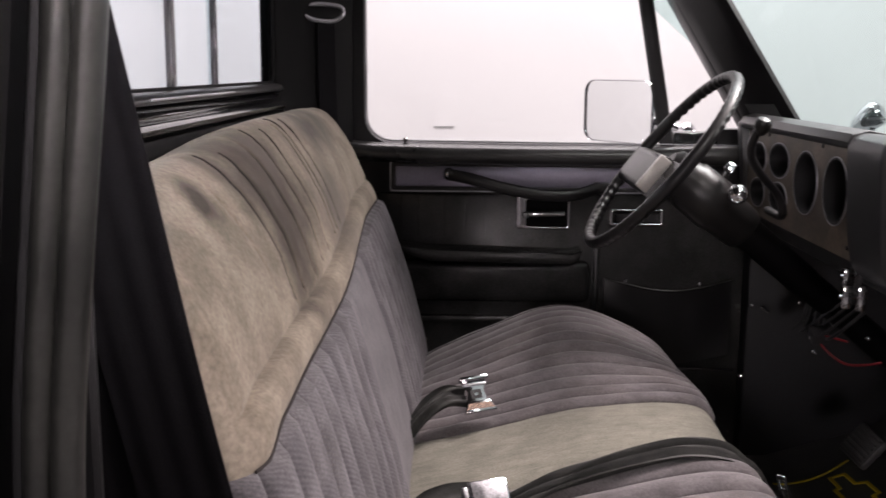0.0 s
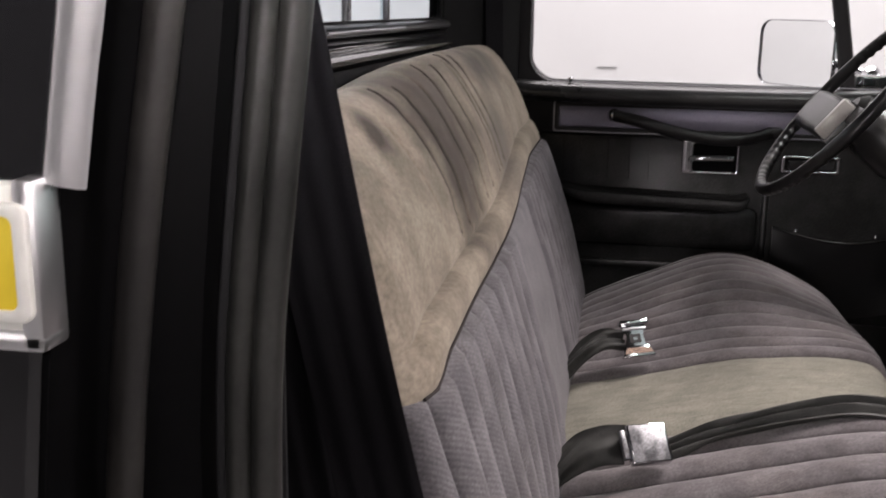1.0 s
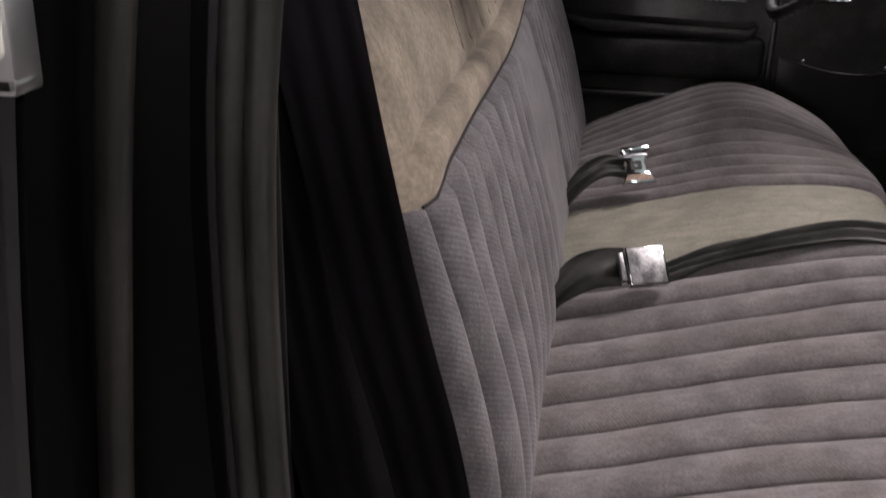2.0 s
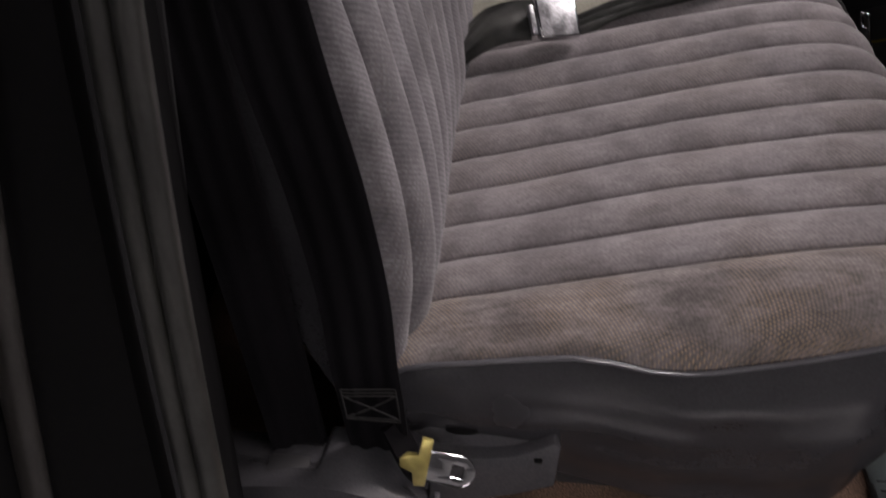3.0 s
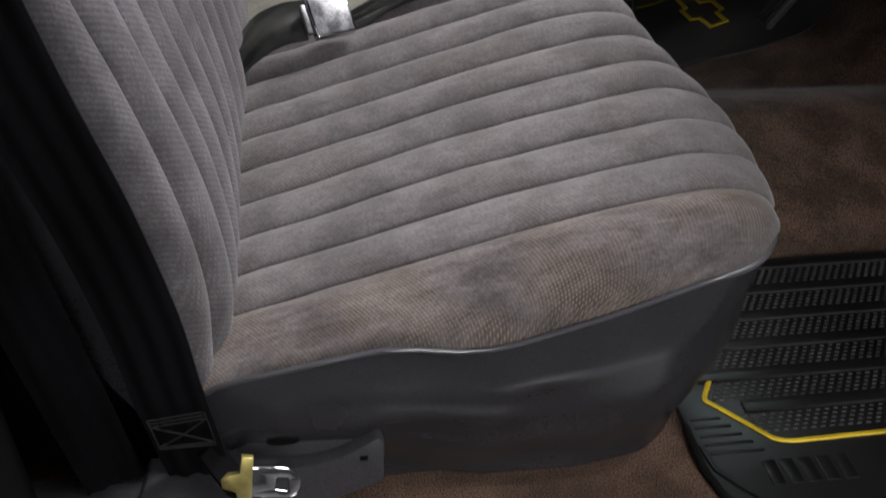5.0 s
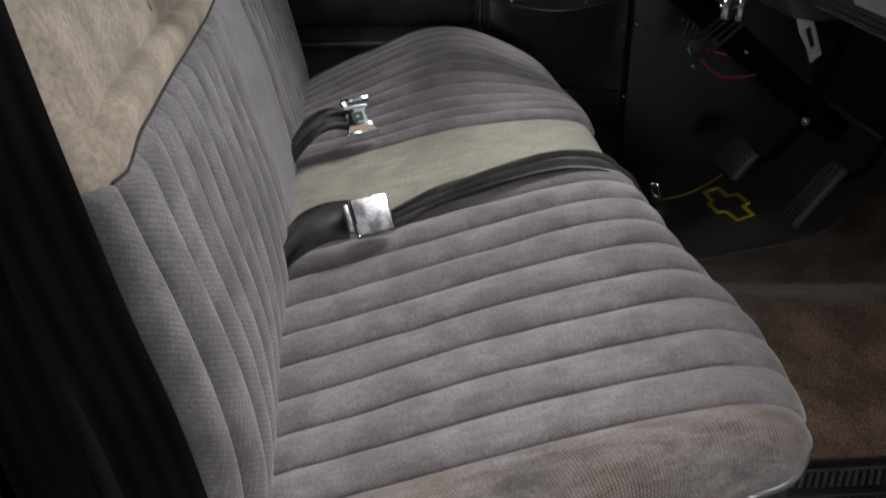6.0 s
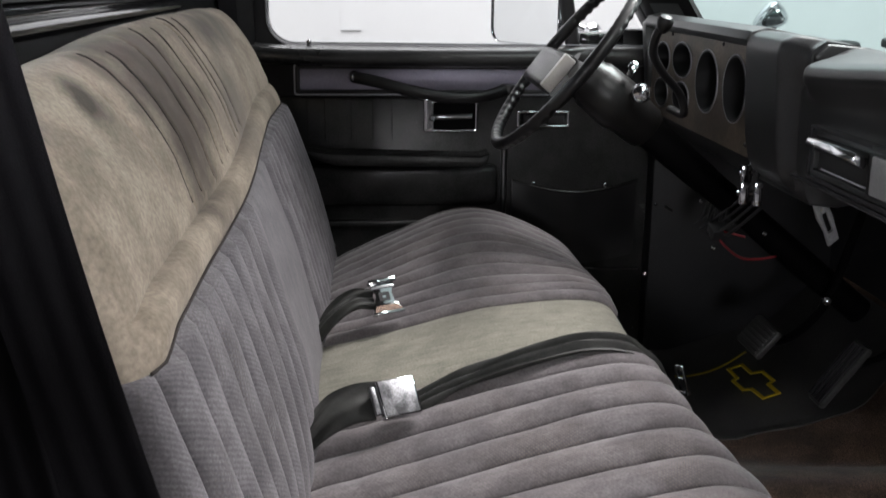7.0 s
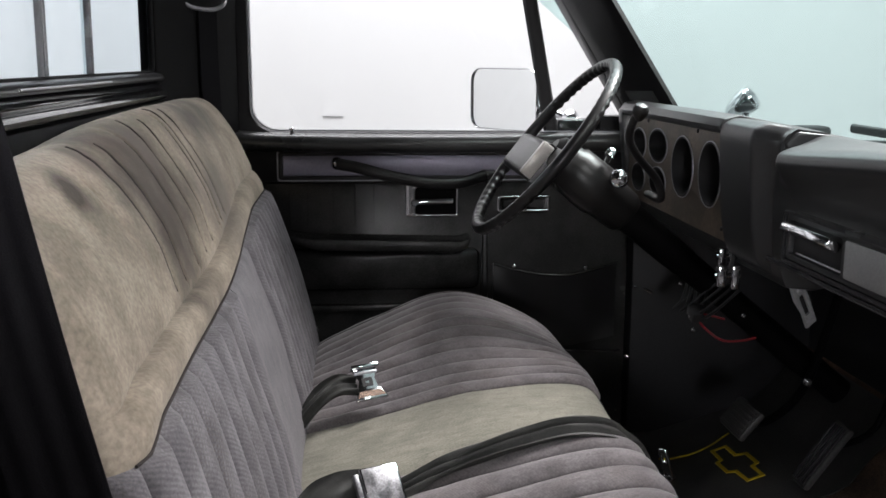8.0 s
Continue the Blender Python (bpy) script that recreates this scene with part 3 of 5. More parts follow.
def pleat(y, seams, depth):
    """Height of the padding between two stitched seams."""
    for a, b in zip([2 * seams[0] - seams[1] - 0.03] + seams, seams):
        if a <= y <= b:
            t = (y - a) / (b - a)
            return depth * (1 - abs(2 * t - 1) ** 2.0) ** 0.62
    return depth * 0.9


def pleat_rows(seams, per=12):
    ys = []
    for a, b in zip(seams, seams[1:]):
        ys += [a + (b - a) * (0.5 - 0.5 * math.cos(math.pi * q / per)) * 0.999 for q in range(per)]
    return ys + [seams[-1]]


def cushion_at(i, y, seams, depth):
    p = top_line[i].copy()
    x0 = p.x
    p.z += curve_at(p.x, FAR_SHAPE) * ease((y - 1.6) / 0.3)
    p.z -= 0.03 * ease((y - 1.2) / 0.3) * ease((p.x - 0.16) / 0.27)
    p.x += curve_at(y, FRONT) * ease((p.x - 0.15) / 0.28)
    edge = min(y - Y0, Y1 - y)
    p.x -= 0.055 * (1 - math.sqrt(max(0.0, 1 - max(0.0, 1 - edge / 0.065) ** 2))) * ease((p.x - 0.15) / 0.28)
    roll = ease(1 - edge / 0.075)
    drop = curve_at(x0, DROP) * (1 - math.sqrt(max(0.0, 1 - (max(0.0, 1 - edge / 0.09)) ** 2.2)))
    wave = 0.0025 * noise.noise(Vector((p.x * 7, y * 6, 0.3))) + 0.0012 * noise.noise(Vector((p.x * 22, y * 20, 1.3)))
    a, b = top_line[max(i - 1, 0)], top_line[min(i + 1, len(top_line) - 1)]
    t = (b - a).normalized()
    nrm = Vector((-t.z, 0, t.x))
    h = pleat(y, seams, depth) * ease((p.x + 0.1) / 0.1) * (1 - 0.9 * roll) * (1 - 0.68 * ease((p.x - 0.40) / 0.06)) + wave
    fan = -0.016 * ease((0.2 - p.x) / 0.25) * max(0.0, math.sin(math.pi * (y - Y0) / (STRIPE[0] - Y0))) if y < STRIPE[0] else 0.0
    return Vector((p.x, y + fan, p.z + curve_at(y, CROWN) - drop)) + nrm * h


seat = thing("bench_seat", (0.18, YC, 0.03), "three-person bench seat in grey ribbed velour with vinyl sides", "bench seat")
rows = list(range(len(top_line)))


def cushion(name, seams, mat, label, depth=0.0145, hi=None):
    ys = pleat_rows(seams)
    if hi is not None:
        ys = ys + lin(ys[-1] + 0.002, hi, 14)
    return part(name, sheet(lambda i, y: cushion_at(i, y, seams, depth), rows, ys, (0, 0, -0.004)), mat, seat, label)


cushion("cushion_panel", SEAMS, "cloth_grey", "ribbed grey velour cushion")
part("cushion_border", sheet(lambda i, y: cushion_at(i, y, SEAMS, 0.0145), rows, lin(Y0, SEAMS[0] - 0.003, 22) + [SEAMS[0] - 0.0015, SEAMS[0]], (0, 0, -0.004)), "cloth_worn", seat, "brown worn velour cushion edge")
cushion("cushion_stripe", [STRIPE[0], STRIPE[1]], "cloth_stripe", "plain sage-grey velour centre stripe", depth=0.006)
for y in SEAMS[1:-1] + FAR_SEAMS[1:-1]:
    part("stitched_seam", sweep([cushion_at(i, y, [0, 9], 0.0) + Vector((0, 0, 0.0004)) for i in range(6, 36)], 0.0010, 6), "thread", seat)
cushion("cushion_panel", FAR_SEAMS, "cloth_grey", "ribbed grey velour driver cushion", depth=0.0095, hi=Y1)


def pip_point(i, y):
    return cushion_at(i, y, [0, 9], 0.0)


LAST = len(top_line) - 1
near_ys = [Y0 + 0.07 * (q / 14) ** 1.6 for q in range(15)]
hem = [pip_point(i, Y0) for i in range(4, LAST - 1, 2)] + [pip_point(LAST, y) for y in near_ys] + [pip_point(LAST, y) for y in lin(Y0 + 0.09, Y1 - 0.01, 40)]
for _ in range(10):
    hem = hem[:13] + [(a + 2 * b + c) / 4 for a, b, c in zip(hem[12:], hem[13:], hem[14:])] + hem[-1:]
part("piping", sweep([p + Vector((0.001, -0.003, 0)) for p in hem], 0.0028, 10), "piping", seat, "pale grey vinyl piping")
BOTTOM = [(-0.1, 0.075), (0.05, 0.07), (0.1, 0.06), (0.19, 0.036), (0.3, 0.034), (0.41, 0.05)]


def skirt(k, v):
    p = hem[k]
    t = hem[min(k + 3, len(hem) - 1)] - hem[max(k - 3, 0)]
    out = Vector((t.y, -t.x, 0)).normalized()
    f = max(0.0, out.x)
    push = 0.012 * math.sin(math.pi * min(v * 1.15, 1)) - (0.02 * v * v * (1 - f) + 0.062 * f * v ** 0.8)
    crease = (0.008 * noise.noise(Vector((p.x * 9 + p.y * 3, v * 5, 3.0))) + 0.003 * noise.noise(Vector((p.x * 26, v * 4, 7.0)))) * math.sin(math.pi * v)
    q = p + out * (push + crease)
    lean = 0.045 * ease((p.x - 0.2) / 0.26) * v * (1 - f)
    return Vector((q.x - lean, q.y, p.z - 0.003 + (table(p.x, BOTTOM) - p.z) * v))


part("skirt", sheet(skirt, list(range(len(hem))), lin(0, 1, 16), (-0.004, 0.006, 0)), "vinyl_grey", seat, "charcoal vinyl skirt")
part("seat_base", box((-0.08, Y0 + 0.05, 0.0), (0.38, Y1 - 0.05, 0.17), 0.02), "black", seat)

# backrest
BACK = [(-0.062, 0.15), (-0.050, 0.20), (-0.042, 0.27), (-0.051, 0.34), (-0.073, 0.43), (-0.098, 0.51), (-0.12, 0.572), (-0.145, 0.622), (-0.178, 0.688), (-0.206, 0.738), (-0.232, 0.772), (-0.262, 0.785), (-0.292, 0.774), (-0.31, 0.74), (-0.315, 0.6)]
back_line = spline([(x, 0, z) for x, z in BACK], 6)
seam_z = lambda y: 0.572 + 0.035 * ease((y - 1.3) / 0.6) - 0.01 * ease((0.9 - y) / 0.1)
B_SEAMS = [0.803, 0.859, 0.914, 0.968, 1.021, 1.074, 1.127, 1.182, 1.240, 1.300, STRIPE[0]]
B_FAR = [STRIPE[1] + 0.042 * q for q in range(13)]
TUCKS = (1.062, 1.141, 1.198, 1.292, 1.365, 1.427, 1.518, 1.548, 1.595)


def back_at(s, y, kind, seams=None):
    """s: 0 at the foot of the backrest, 1 at the stitched seam, 2 behind the top."""
    zs = seam_z(y)
    k = next(q for q in range(len(back_line)) if back_line[q + 1].z > zs)
    n0 = k + (zs - back_line[k].z) / (back_line[k + 1].z - back_line[k].z)
    f = s * n0 if s <= 1 else n0 + (s - 1) * (len(back_line) - 1 - n0)
    i = min(int(f), len(back_line) - 2)
    p = back_line[i].lerp(back_line[i + 1], f - i)
    t = (back_line[i + 1] - back_line[i]).normalized()
    nrm = Vector((t.z, 0, -t.x))
    edge = min(y - Y0, Y1 - y)
    rnd = (0.012 + 0.033 * ease(s / 0.3)) * (1 - math.sqrt(max(0.0, 1 - max(0.0, 1 - edge / 0.055) ** 2)))
    h = 0.004 * noise.noise(Vector((y * 5, s * 4, 2.0)))
    if kind == "low":
        h += pleat(y, seams, 0.0125) * ease(s / 0.1) * ease((1.005 - s) / 0.04)
    elif kind == "stripe":
        h += 0.006 * ease((1.005 - s) / 0.04)
    elif kind == "yoke":
        roll = (s - 1) / 0.09
        h += ease(edge / 0.06) * (0.4 + 0.6 * ease((Y1 - y) / 0.3)) * (0.009 * max(0.0, 1 - (2 * roll - 1) ** 2) ** 0.75 if roll < 1 else 0.008 * ease((roll - 1) / 1.6))
        h -= 0.004 * math.exp(-((roll - 1.03) / 0.10) ** 2) * ease(edge / 0.06)
        h += 0.0008 * noise.noise(Vector((y * 28, s * 22, 5.0))) * ease((roll - 1) / 0.4)
        for q, c in enumerate(TUCKS):
            deep = 0.0034 if c > 1.1 else 0.0012
            along = ease((s - 1.10) / 0.03) * ease((1.66 - 0.05 * (q % 3) - s) / 0.2)
            h -= deep * math.exp(-((y - c) / 0.0042) ** 2) * along
    q = p + nrm * h
    q.y = y
    q.z -= 0.024 * ease((1.6 - y) / 0.7) * ease((s - 1.15) / 0.4)
    return q - Vector((rnd, 0, 0.5 * rnd * ease((s - 1.3) / 0.3)))


low = lin(0, 1, 34)
part("backrest_panel", sheet(lambda s, y: back_at(s, y, "low", B_SEAMS), low, lin(Y0, B_SEAMS[0] - 0.002, 6) + pleat_rows(B_SEAMS), (-0.02, 0, 0)), "cloth_back", seat, "ribbed grey velour backrest")
part("backrest_stripe", sheet(lambda s, y: back_at(s, y, "stripe"), low, lin(STRIPE[0], STRIPE[1], 16), (-0.02, 0, 0)), "cloth_stripe_back", seat, "plain pale grey velour centre stripe")
part("backrest_panel", sheet(lambda s, y: back_at(s, y, "low", B_FAR), low, pleat_rows(B_FAR) + lin(B_FAR[-1] + 0.002, Y1, 8), (-0.02, 0, 0)), "cloth_back", seat, "ribbed grey velour backrest")
part("backrest_yoke", sheet(lambda s, y: back_at(s, y, "yoke"), lin(1.0, 1.2, 22) + lin(1.215, 2.0, 44), lin(Y0, Y1, 560), (-0.015, 0, -0.004)), "cloth_tan", seat, "worn tan velour top with dark stains and stitched tucks")
for y in B_SEAMS[1:-1] + B_FAR[1:-1]:
    part("stitched_seam", sweep([back_at(s, y, "none") + Vector((0.0004, 0, 0.0002)) for s in lin(0.12, 0.97, 26)], 0.0009, 6), "thread", seat)
# Dark cords laid in as the shadow lines of the tuck folds.
for q, c in enumerate(TUCKS[1:]):
    part("tuck_shade_line", sweep([back_at(s, c, "yoke") + Vector((0.0012, 0, 0.0007)) for s in lin(1.12, 1.60 - 0.05 * (q % 3), 30)], 0.0017, 6, scale=lambda t: 0.25 + 0.75 * math.sin(math.pi * (0.06 + 0.88 * t))), "thread", seat)
part("backrest_piping", sweep([back_at(1.0, y, "none") + Vector((0.0016, 0, 0.0004)) for y in lin(Y0 + 0.025, Y1 - 0.03, 60)], 0.0015, 8), "thread", seat)


def back_side(y):
    return plate([(p.x - 0.01 - 0.035, p.z - 0.01) for p in back_line[::3]] + [(-0.12, 0.15)], [], "y", y, y + 0.03, 0.004)


part("backrest_side", back_side(Y0 + 0.012), "vinyl_grey", seat, "charcoal vinyl side of the backrest")
part("backrest_side", back_side(Y1 - 0.042), "vinyl_grey", seat, "charcoal vinyl side of the backrest")

for y, d in ((Y0, -1), (Y1, 1)):
    part("side_piping", sweep([back_at(s, y, "none") + Vector((0, 0.002 * d, 0)) for s in lin(0.04, 1.75, 60)], 0.0032, 8), "vinyl_grey", seat)

# ---- driver door, trim side ----
part("door_skin", box((-0.235, 2.274, 0.0), (0.66, 2.33, 0.602), 0.008), "vinyl_worn", door)
part("sill_pad", sweep(spline([(-0.225, 2.25, 0.70), (-0.15, 2.246, 0.690), (0.2, 2.243, 0.686), (0.66, 2.25, 0.688)], 6), 0.028, 14, 0.021), "vinyl_sill", door, "padded window sill in vinyl lightened for its highlight")
part("lock_knob", join(lathe([(0.004, 0), (0.004, 0.014), (0.0055, 0.016), (0.0055, 0.02), (0.003, 0.022)], (-0.088, 2.243, 0.70), (0, 0, 1), 12), lathe([(0.011, 0), (0.010, 0.004), (0.005, 0.006)], (-0.088, 2.243, 0.702), (0, 0, 1), 14)), "chrome", door, "chrome lock knob")
strip = part("trim_strip", plate(rrect(0.215, 0.638, 0.65, 0.044, 0.004), [], "y", 2.254, 2.264, 0.0015), "lilac", door, "satin lilac-grey trim strip")
part("strip_frame", plate(rrect(0.215, 0.638, 0.668, 0.060, 0.006), [rrect(0.215, 0.638, 0.65, 0.044, 0.004)], "y", 2.248, 2.266, 0.002), "vinyl_black", strip)
part("strip_edge", plate(rrect(0.215, 0.638, 0.674, 0.066, 0.006), [rrect(0.215, 0.638, 0.669, 0.061, 0.006)], "y", 2.2495, 2.264), "brushed", strip)
pull = part("pull_handle", sweep(spline([(0.008, 2.232, 0.644), (0.05, 2.212, 0.638), (0.12, 2.205, 0.620), (0.2, 2.203, 0.606), (0.27, 2.207, 0.606), (0.325, 2.226, 0.619)], 6), 0.0125, 10, 0.009, up=(0, 1, 0)), "vinyl_black", door, "black padded pull handle")
part("end_cap", lathe([(0.013, 0), (0.014, 0.012), (0.010, 0.024), (0.004, 0.028)], (0.006, 2.252, 0.644), (0, -1, 0), 16), "chrome", pull)
part("end_cap", box((0.315, 2.225, 0.606), (0.35, 2.254, 0.63), 0.006), "vinyl_black", pull)
bez = part("handle_bezel", plate(rrect(0.2115, 0.562, 0.117, 0.074, 0.006), [rrect(0.220, 0.560, 0.088, 0.058, 0.004)], "y", 2.252, 2.274, 0.003), "chrome", door, "chrome door-handle surround")
part("recess", box((0.174, 2.268, 0.530), (0.266, 2.2735, 0.590)), "jamb", bez)
part("lever", join(sweep([(0.165, 2.262, 0.556), (0.2, 2.255, 0.558), (0.258, 2.258, 0.559)], 0.0045, 10, 0.0065), lathe([(0.009, 0), (0.009, 0.01), (0.005, 0.014)], (0.172, 2.264, 0.556), (0, -1, 0), 14)), "chrome", bez)
sw = part("switch_plate", plate(rrect(0.415, 0.552, 0.118, 0.036, 0.005), [rrect(0.388, 0.552, 0.048, 0.026, 0.003), rrect(0.444, 0.552, 0.046, 0.026, 0.003)], "y", 2.258, 2.274, 0.002), "chrome", door, "metal power-window switch plate")
for x in (0.388, 0.444):
    part("switch", box((x - 0.017, 2.262, 0.543), (x + 0.017, 2.274, 0.561), 0.003, turn=Matrix.Rotation(radians(8), 4, "X")), "black", sw)
part("armrest", plate([(-0.105, 0.497), (-0.05, 0.488), (0.272, 0.480), (0.294, 0.488), (0.285, 0.462), (0.268, 0.456), (-0.035, 0.460), (-0.082, 0.474)], [], "y", 2.198, 2.278, 0.007), "vinyl_worn", door, "black vinyl armrest ledge")
part("armrest_pad", box((-0.10, 2.238, 0.362), (0.318, 2.28, 0.456), 0.02, 3), "vinyl_worn", door, "cracked black vinyl pad under the armrest")
part("lower_ridge", box((-0.2, 2.256, 0.312), (0.335, 2.28, 0.328), 0.006), "vinyl_worn", door)
part("seam_ridge", box((0.325, 2.262, 0.20), (0.338, 2.28, 0.49), 0.005), "vinyl_black", door)
pocket = part("map_pocket", sheet(lambda x, v: Vector((x, 2.262 - 0.022 * math.sin(math.pi * (x - 0.35) / 0.28) * (1 - v) + 0.004 * noise.noise(Vector((x * 18, v * 3, 4))), 0.416 - 0.022 * math.sin(math.pi * (x - 0.35) / 0.28) - 0.17 * v)), lin(0.35, 0.63, 26), lin(0, 1, 12), (0, 0.008, 0)), "vinyl_black", door, "sagging black vinyl map pocket")
part("hem", sweep([(x, 2.257 - 0.022 * math.sin(math.pi * (x - 0.35) / 0.28), 0.417 - 0.022 * math.sin(math.pi * (x - 0.35) / 0.28)) for x in lin(0.35, 0.63, 20)], 0.003, 8), "vinyl_worn", pocket)
for x, z in ((0.395, 0.413), (0.556, 0.408)):
    part("snap", lathe([(0.005, 0), (0.0045, 0.003), (0.001, 0.005)], (x, 2.250, z), (0, -1, 0), 12), "chrome", pocket)
part("sill_strip", sweep([(0.45, 2.268, 0.214), (0.645, 2.268, 0.209)], 0.004, 8, 0.003), "chrome", door, "bright metal edge strip")
part("hinge_screw", lathe([(0.006, 0), (0.005, 0.004), (0.001, 0.006)], (0.664, 2.27, 0.195), (0, -1, 0), 10), "chrome", door)

for q in range(7):
    x = -0.15 + 0.048 * q + 0.006 * math.sin(q * 2.3)
    if not 0.14 < x < 0.3:
        part("stitch_line", sweep([(x, 2.2735, 0.505), (x, 2.2735, 0.598)], 0.0008, 6), "vinyl_worn", door)

# mirror outside the driver window
mir = thing("door_mirror", (0.45, 2.5, 0.70), "pale square door mirror on a dark arm", "mirror")
turn = Matrix.Rotation(radians(-55), 4, "Z")


def at_mirror(bm):
    bm.transform(Matrix.Translation((0.407, 2.53, 0.770)) @ turn)
    return bm


part("mirror_glass", at_mirror(plate(rrect(0, 0, 0.226, 0.144, 0.03), [], "y", -0.001, 0.004)), "mirror", mir)
part("mirror_rim", at_mirror(plate(rrect(0, 0, 0.233, 0.151, 0.033), [rrect(0, 0, 0.227, 0.145, 0.03)], "y", -0.006, 0.014, 0.002)), "chrome", mir)
part("mirror_shell", at_mirror(plate(rrect(0, 0, 0.231, 0.149, 0.032), [], "y", 0.006, 0.04, 0.008)), "chrome", mir)
part("mirror_arm", join(sweep(spline([(0.470, 2.475, 0.755), (0.492, 2.445, 0.752), (0.53, 2.40, 0.735), (0.58, 2.345, 0.72)], 5), 0.010, 10), lathe([(0.01, -0.016), (0.019, -0.006), (0.02, 0.004), (0.012, 0.016)], (0.541, 2.385, 0.732), (0, -1, 0), 18)), "chrome", mir)
part("mirror_foot", box((0.50, 2.335, 0.695), (0.61, 2.365, 0.735), 0.01), "paint", mir)

spot = thing("spot_lamp", (0.965, 2.40, 0.70), "chrome teardrop lamp outside the windshield", "lamp")
part("lamp_body", lathe([(0.004, -0.06), (0.018, -0.045), (0.029, -0.015), (0.031, 0.008), (0.030, 0.014)], (0.965, 2.40, 0.772), (0.5, -0.4, 0.45), 20), "chrome", spot)
part("lamp_lens", lathe([(0.029, 0.012), (0.024, 0.020), (0.003, 0.025)], (0.965, 2.40, 0.772), (0.5, -0.4, 0.45), 20), "chrome", spot)
part("lamp_stem", sweep([(0.965, 2.40, 0.70), (0.965, 2.40, 0.76)], 0.008, 8), "chrome", spot)

# hood, cowl and wipers ahead of the windshield
tagged(part("hood", sheet(lambda x, y: (x, y, 0.655 - 0.02 * (x - 1.1) - 0.05 * abs((y - YC) / 0.95) ** 4), lin(1.14, 2.6, 16), lin(0.53, 2.39, 24), (0, 0, -0.03)), "paint"), "glossy black hood ahead of the windshield", "hood")
tagged(part("trim_cowl", box((1.0, 0.6, 0.63), (1.16, 2.36, 0.678), 0.01), "paint"), "black cowl panel at the windshield foot", "cowl", kind="structure")
for y0, y1 in ((1.55, 2.0), (0.95, 1.42)):
    wp = thing("wiper", (1.03, y1, 0.71), "black windshield wiper resting on the cowl", "wiper", "windshield wipers")
    part("wiper_arm", sweep(spline([(1.035, y1, 0.705), (1.03, (y0 + y1) / 2, 0.722), (1.02, y0 + 0.12, 0.730)], 5), 0.006, 8), "black", wp)
    part("wiper_blade", sweep([(1.0, y0, 0.740), (1.012, (y0 + y1) / 2, 0.735), (1.0, y1 - 0.05, 0.738)], 0.005, 8, 0.009), "rubber_mat", wp)

# ---- dashboard ----
dash = thing("dashboard", (0.8, YC, 0.5), "black padded dashboard with an empty gauge cluster", "dashboard")


def rounded(pts):
    """A closed outline with its corners eased."""
    P = [Vector(p) for p in pts]
    out = []
    for a, b, c in zip(P[-1:] + P[:-1], P, P[1:] + P[:1]):
        r = min(0.35, 0.03 / max((b - a).length, (c - b).length, 1e-4) + 0.12)
        e, f = b.lerp(a, r), b.lerp(c, r)
        out += [e.lerp(b, q).lerp(b.lerp(f, q), q) for q in (0, 0.25, 0.5, 0.75, 1.0)]
    return out


def brow(y):
    k = ease((1.436 - y) / 0.06)
    lip = 0.642 - 0.036 * k
    up = 0.022 * ease((1.43 - y) / 0.40) - 0.010
    return [(0.66, y, 0.572), (0.640, y, 0.586), (0.636, y, 0.61), (0.634, y, 0.69), (0.634 - 0.014 * k, y, 0.715 + up), (lip, y, 0.736 + up), (lip + 0.003, y, 0.751 + up), (lip + 0.02, y, 0.759 + up), (0.70, y, 0.766), (0.85, y, 0.736), (1.0, y, 0.710), (1.08, y, 0.68), (1.08, y, 0.56), (0.9, y, 0.56)]


part("dash_body", loft([rounded(brow(y)) for y in [0.64, 0.9, 1.0, 1.1, 1.2, 1.28, 1.34] + lin(1.37, 1.442, 13)]), "dash_vinyl", dash, "black padded dash face")
top = [(0.650, 0.735), (0.642, 0.752), (0.66, 0.768), (0.72, 0.7625), (0.85, 0.735), (1.0, 0.709), (1.08, 0.68), (1.08, 0.64)]
part("dash_top", plate(top, [], "y", 1.43, 2.262, 0.004), "dash_vinyl", dash)


def housing(y):
    k = ease((1.478 - y) / 0.036)
    f = 0.611 + 0.030 * k
    return [(f + 0.055, y, 0.545), (f + 0.018, y, 0.57), (f + 0.006, y, 0.63), (f, y, 0.72), (f - 0.002, y, 0.757 - 0.006 * k), (f + 0.004, y, 0.770 - 0.008 * k), (f + 0.02, y, 0.778 - 0.006 * k), (0.66, y, 0.776 - 0.005 * k), (0.72, y, 0.764), (0.72, y, 0.545)]


part("hood_cheek", loft([rounded(housing(y)) for y in lin(1.436, 1.484, 13) + [1.52, 1.56, 1.60]]), "dash_vinyl", dash, "black padded side of the gauge hood")
part("cluster_hood", plate([(0.610, 0.754), (0.608, 0.764), (0.616, 0.776), (0.64, 0.782), (0.74, 0.762), (0.74, 0.735)], [], "y", 1.60, 2.20, 0.004), "dash_vinyl", dash, "black gauge hood")
part("cluster_end", plate([(0.625, 0.58), (0.608, 0.762), (0.64, 0.780), (0.72, 0.765), (0.72, 0.58)], [], "y", 2.185, 2.215, 0.004), "dash_vinyl", dash)
GAUGES = [(1.686, 0.680, 0.054, 0.055), (1.828, 0.678, 0.060, 0.055), (1.979, 0.703, 0.060, 0.033), (2.108, 0.697, 0.050, 0.032), (1.973, 0.634, 0.052, 0.029), (2.106, 0.629, 0.048, 0.029)]
cl = part("cluster_plate", plate([(1.605, 0.582), (2.186, 0.582), (2.186, 0.754), (1.605, 0.754)], [circle(y, z, ry, 36, rz) for y, z, ry, rz in GAUGES], "x", 0.628, 0.634), "walnut", dash, "worn brown-grey gauge plate with round openings")
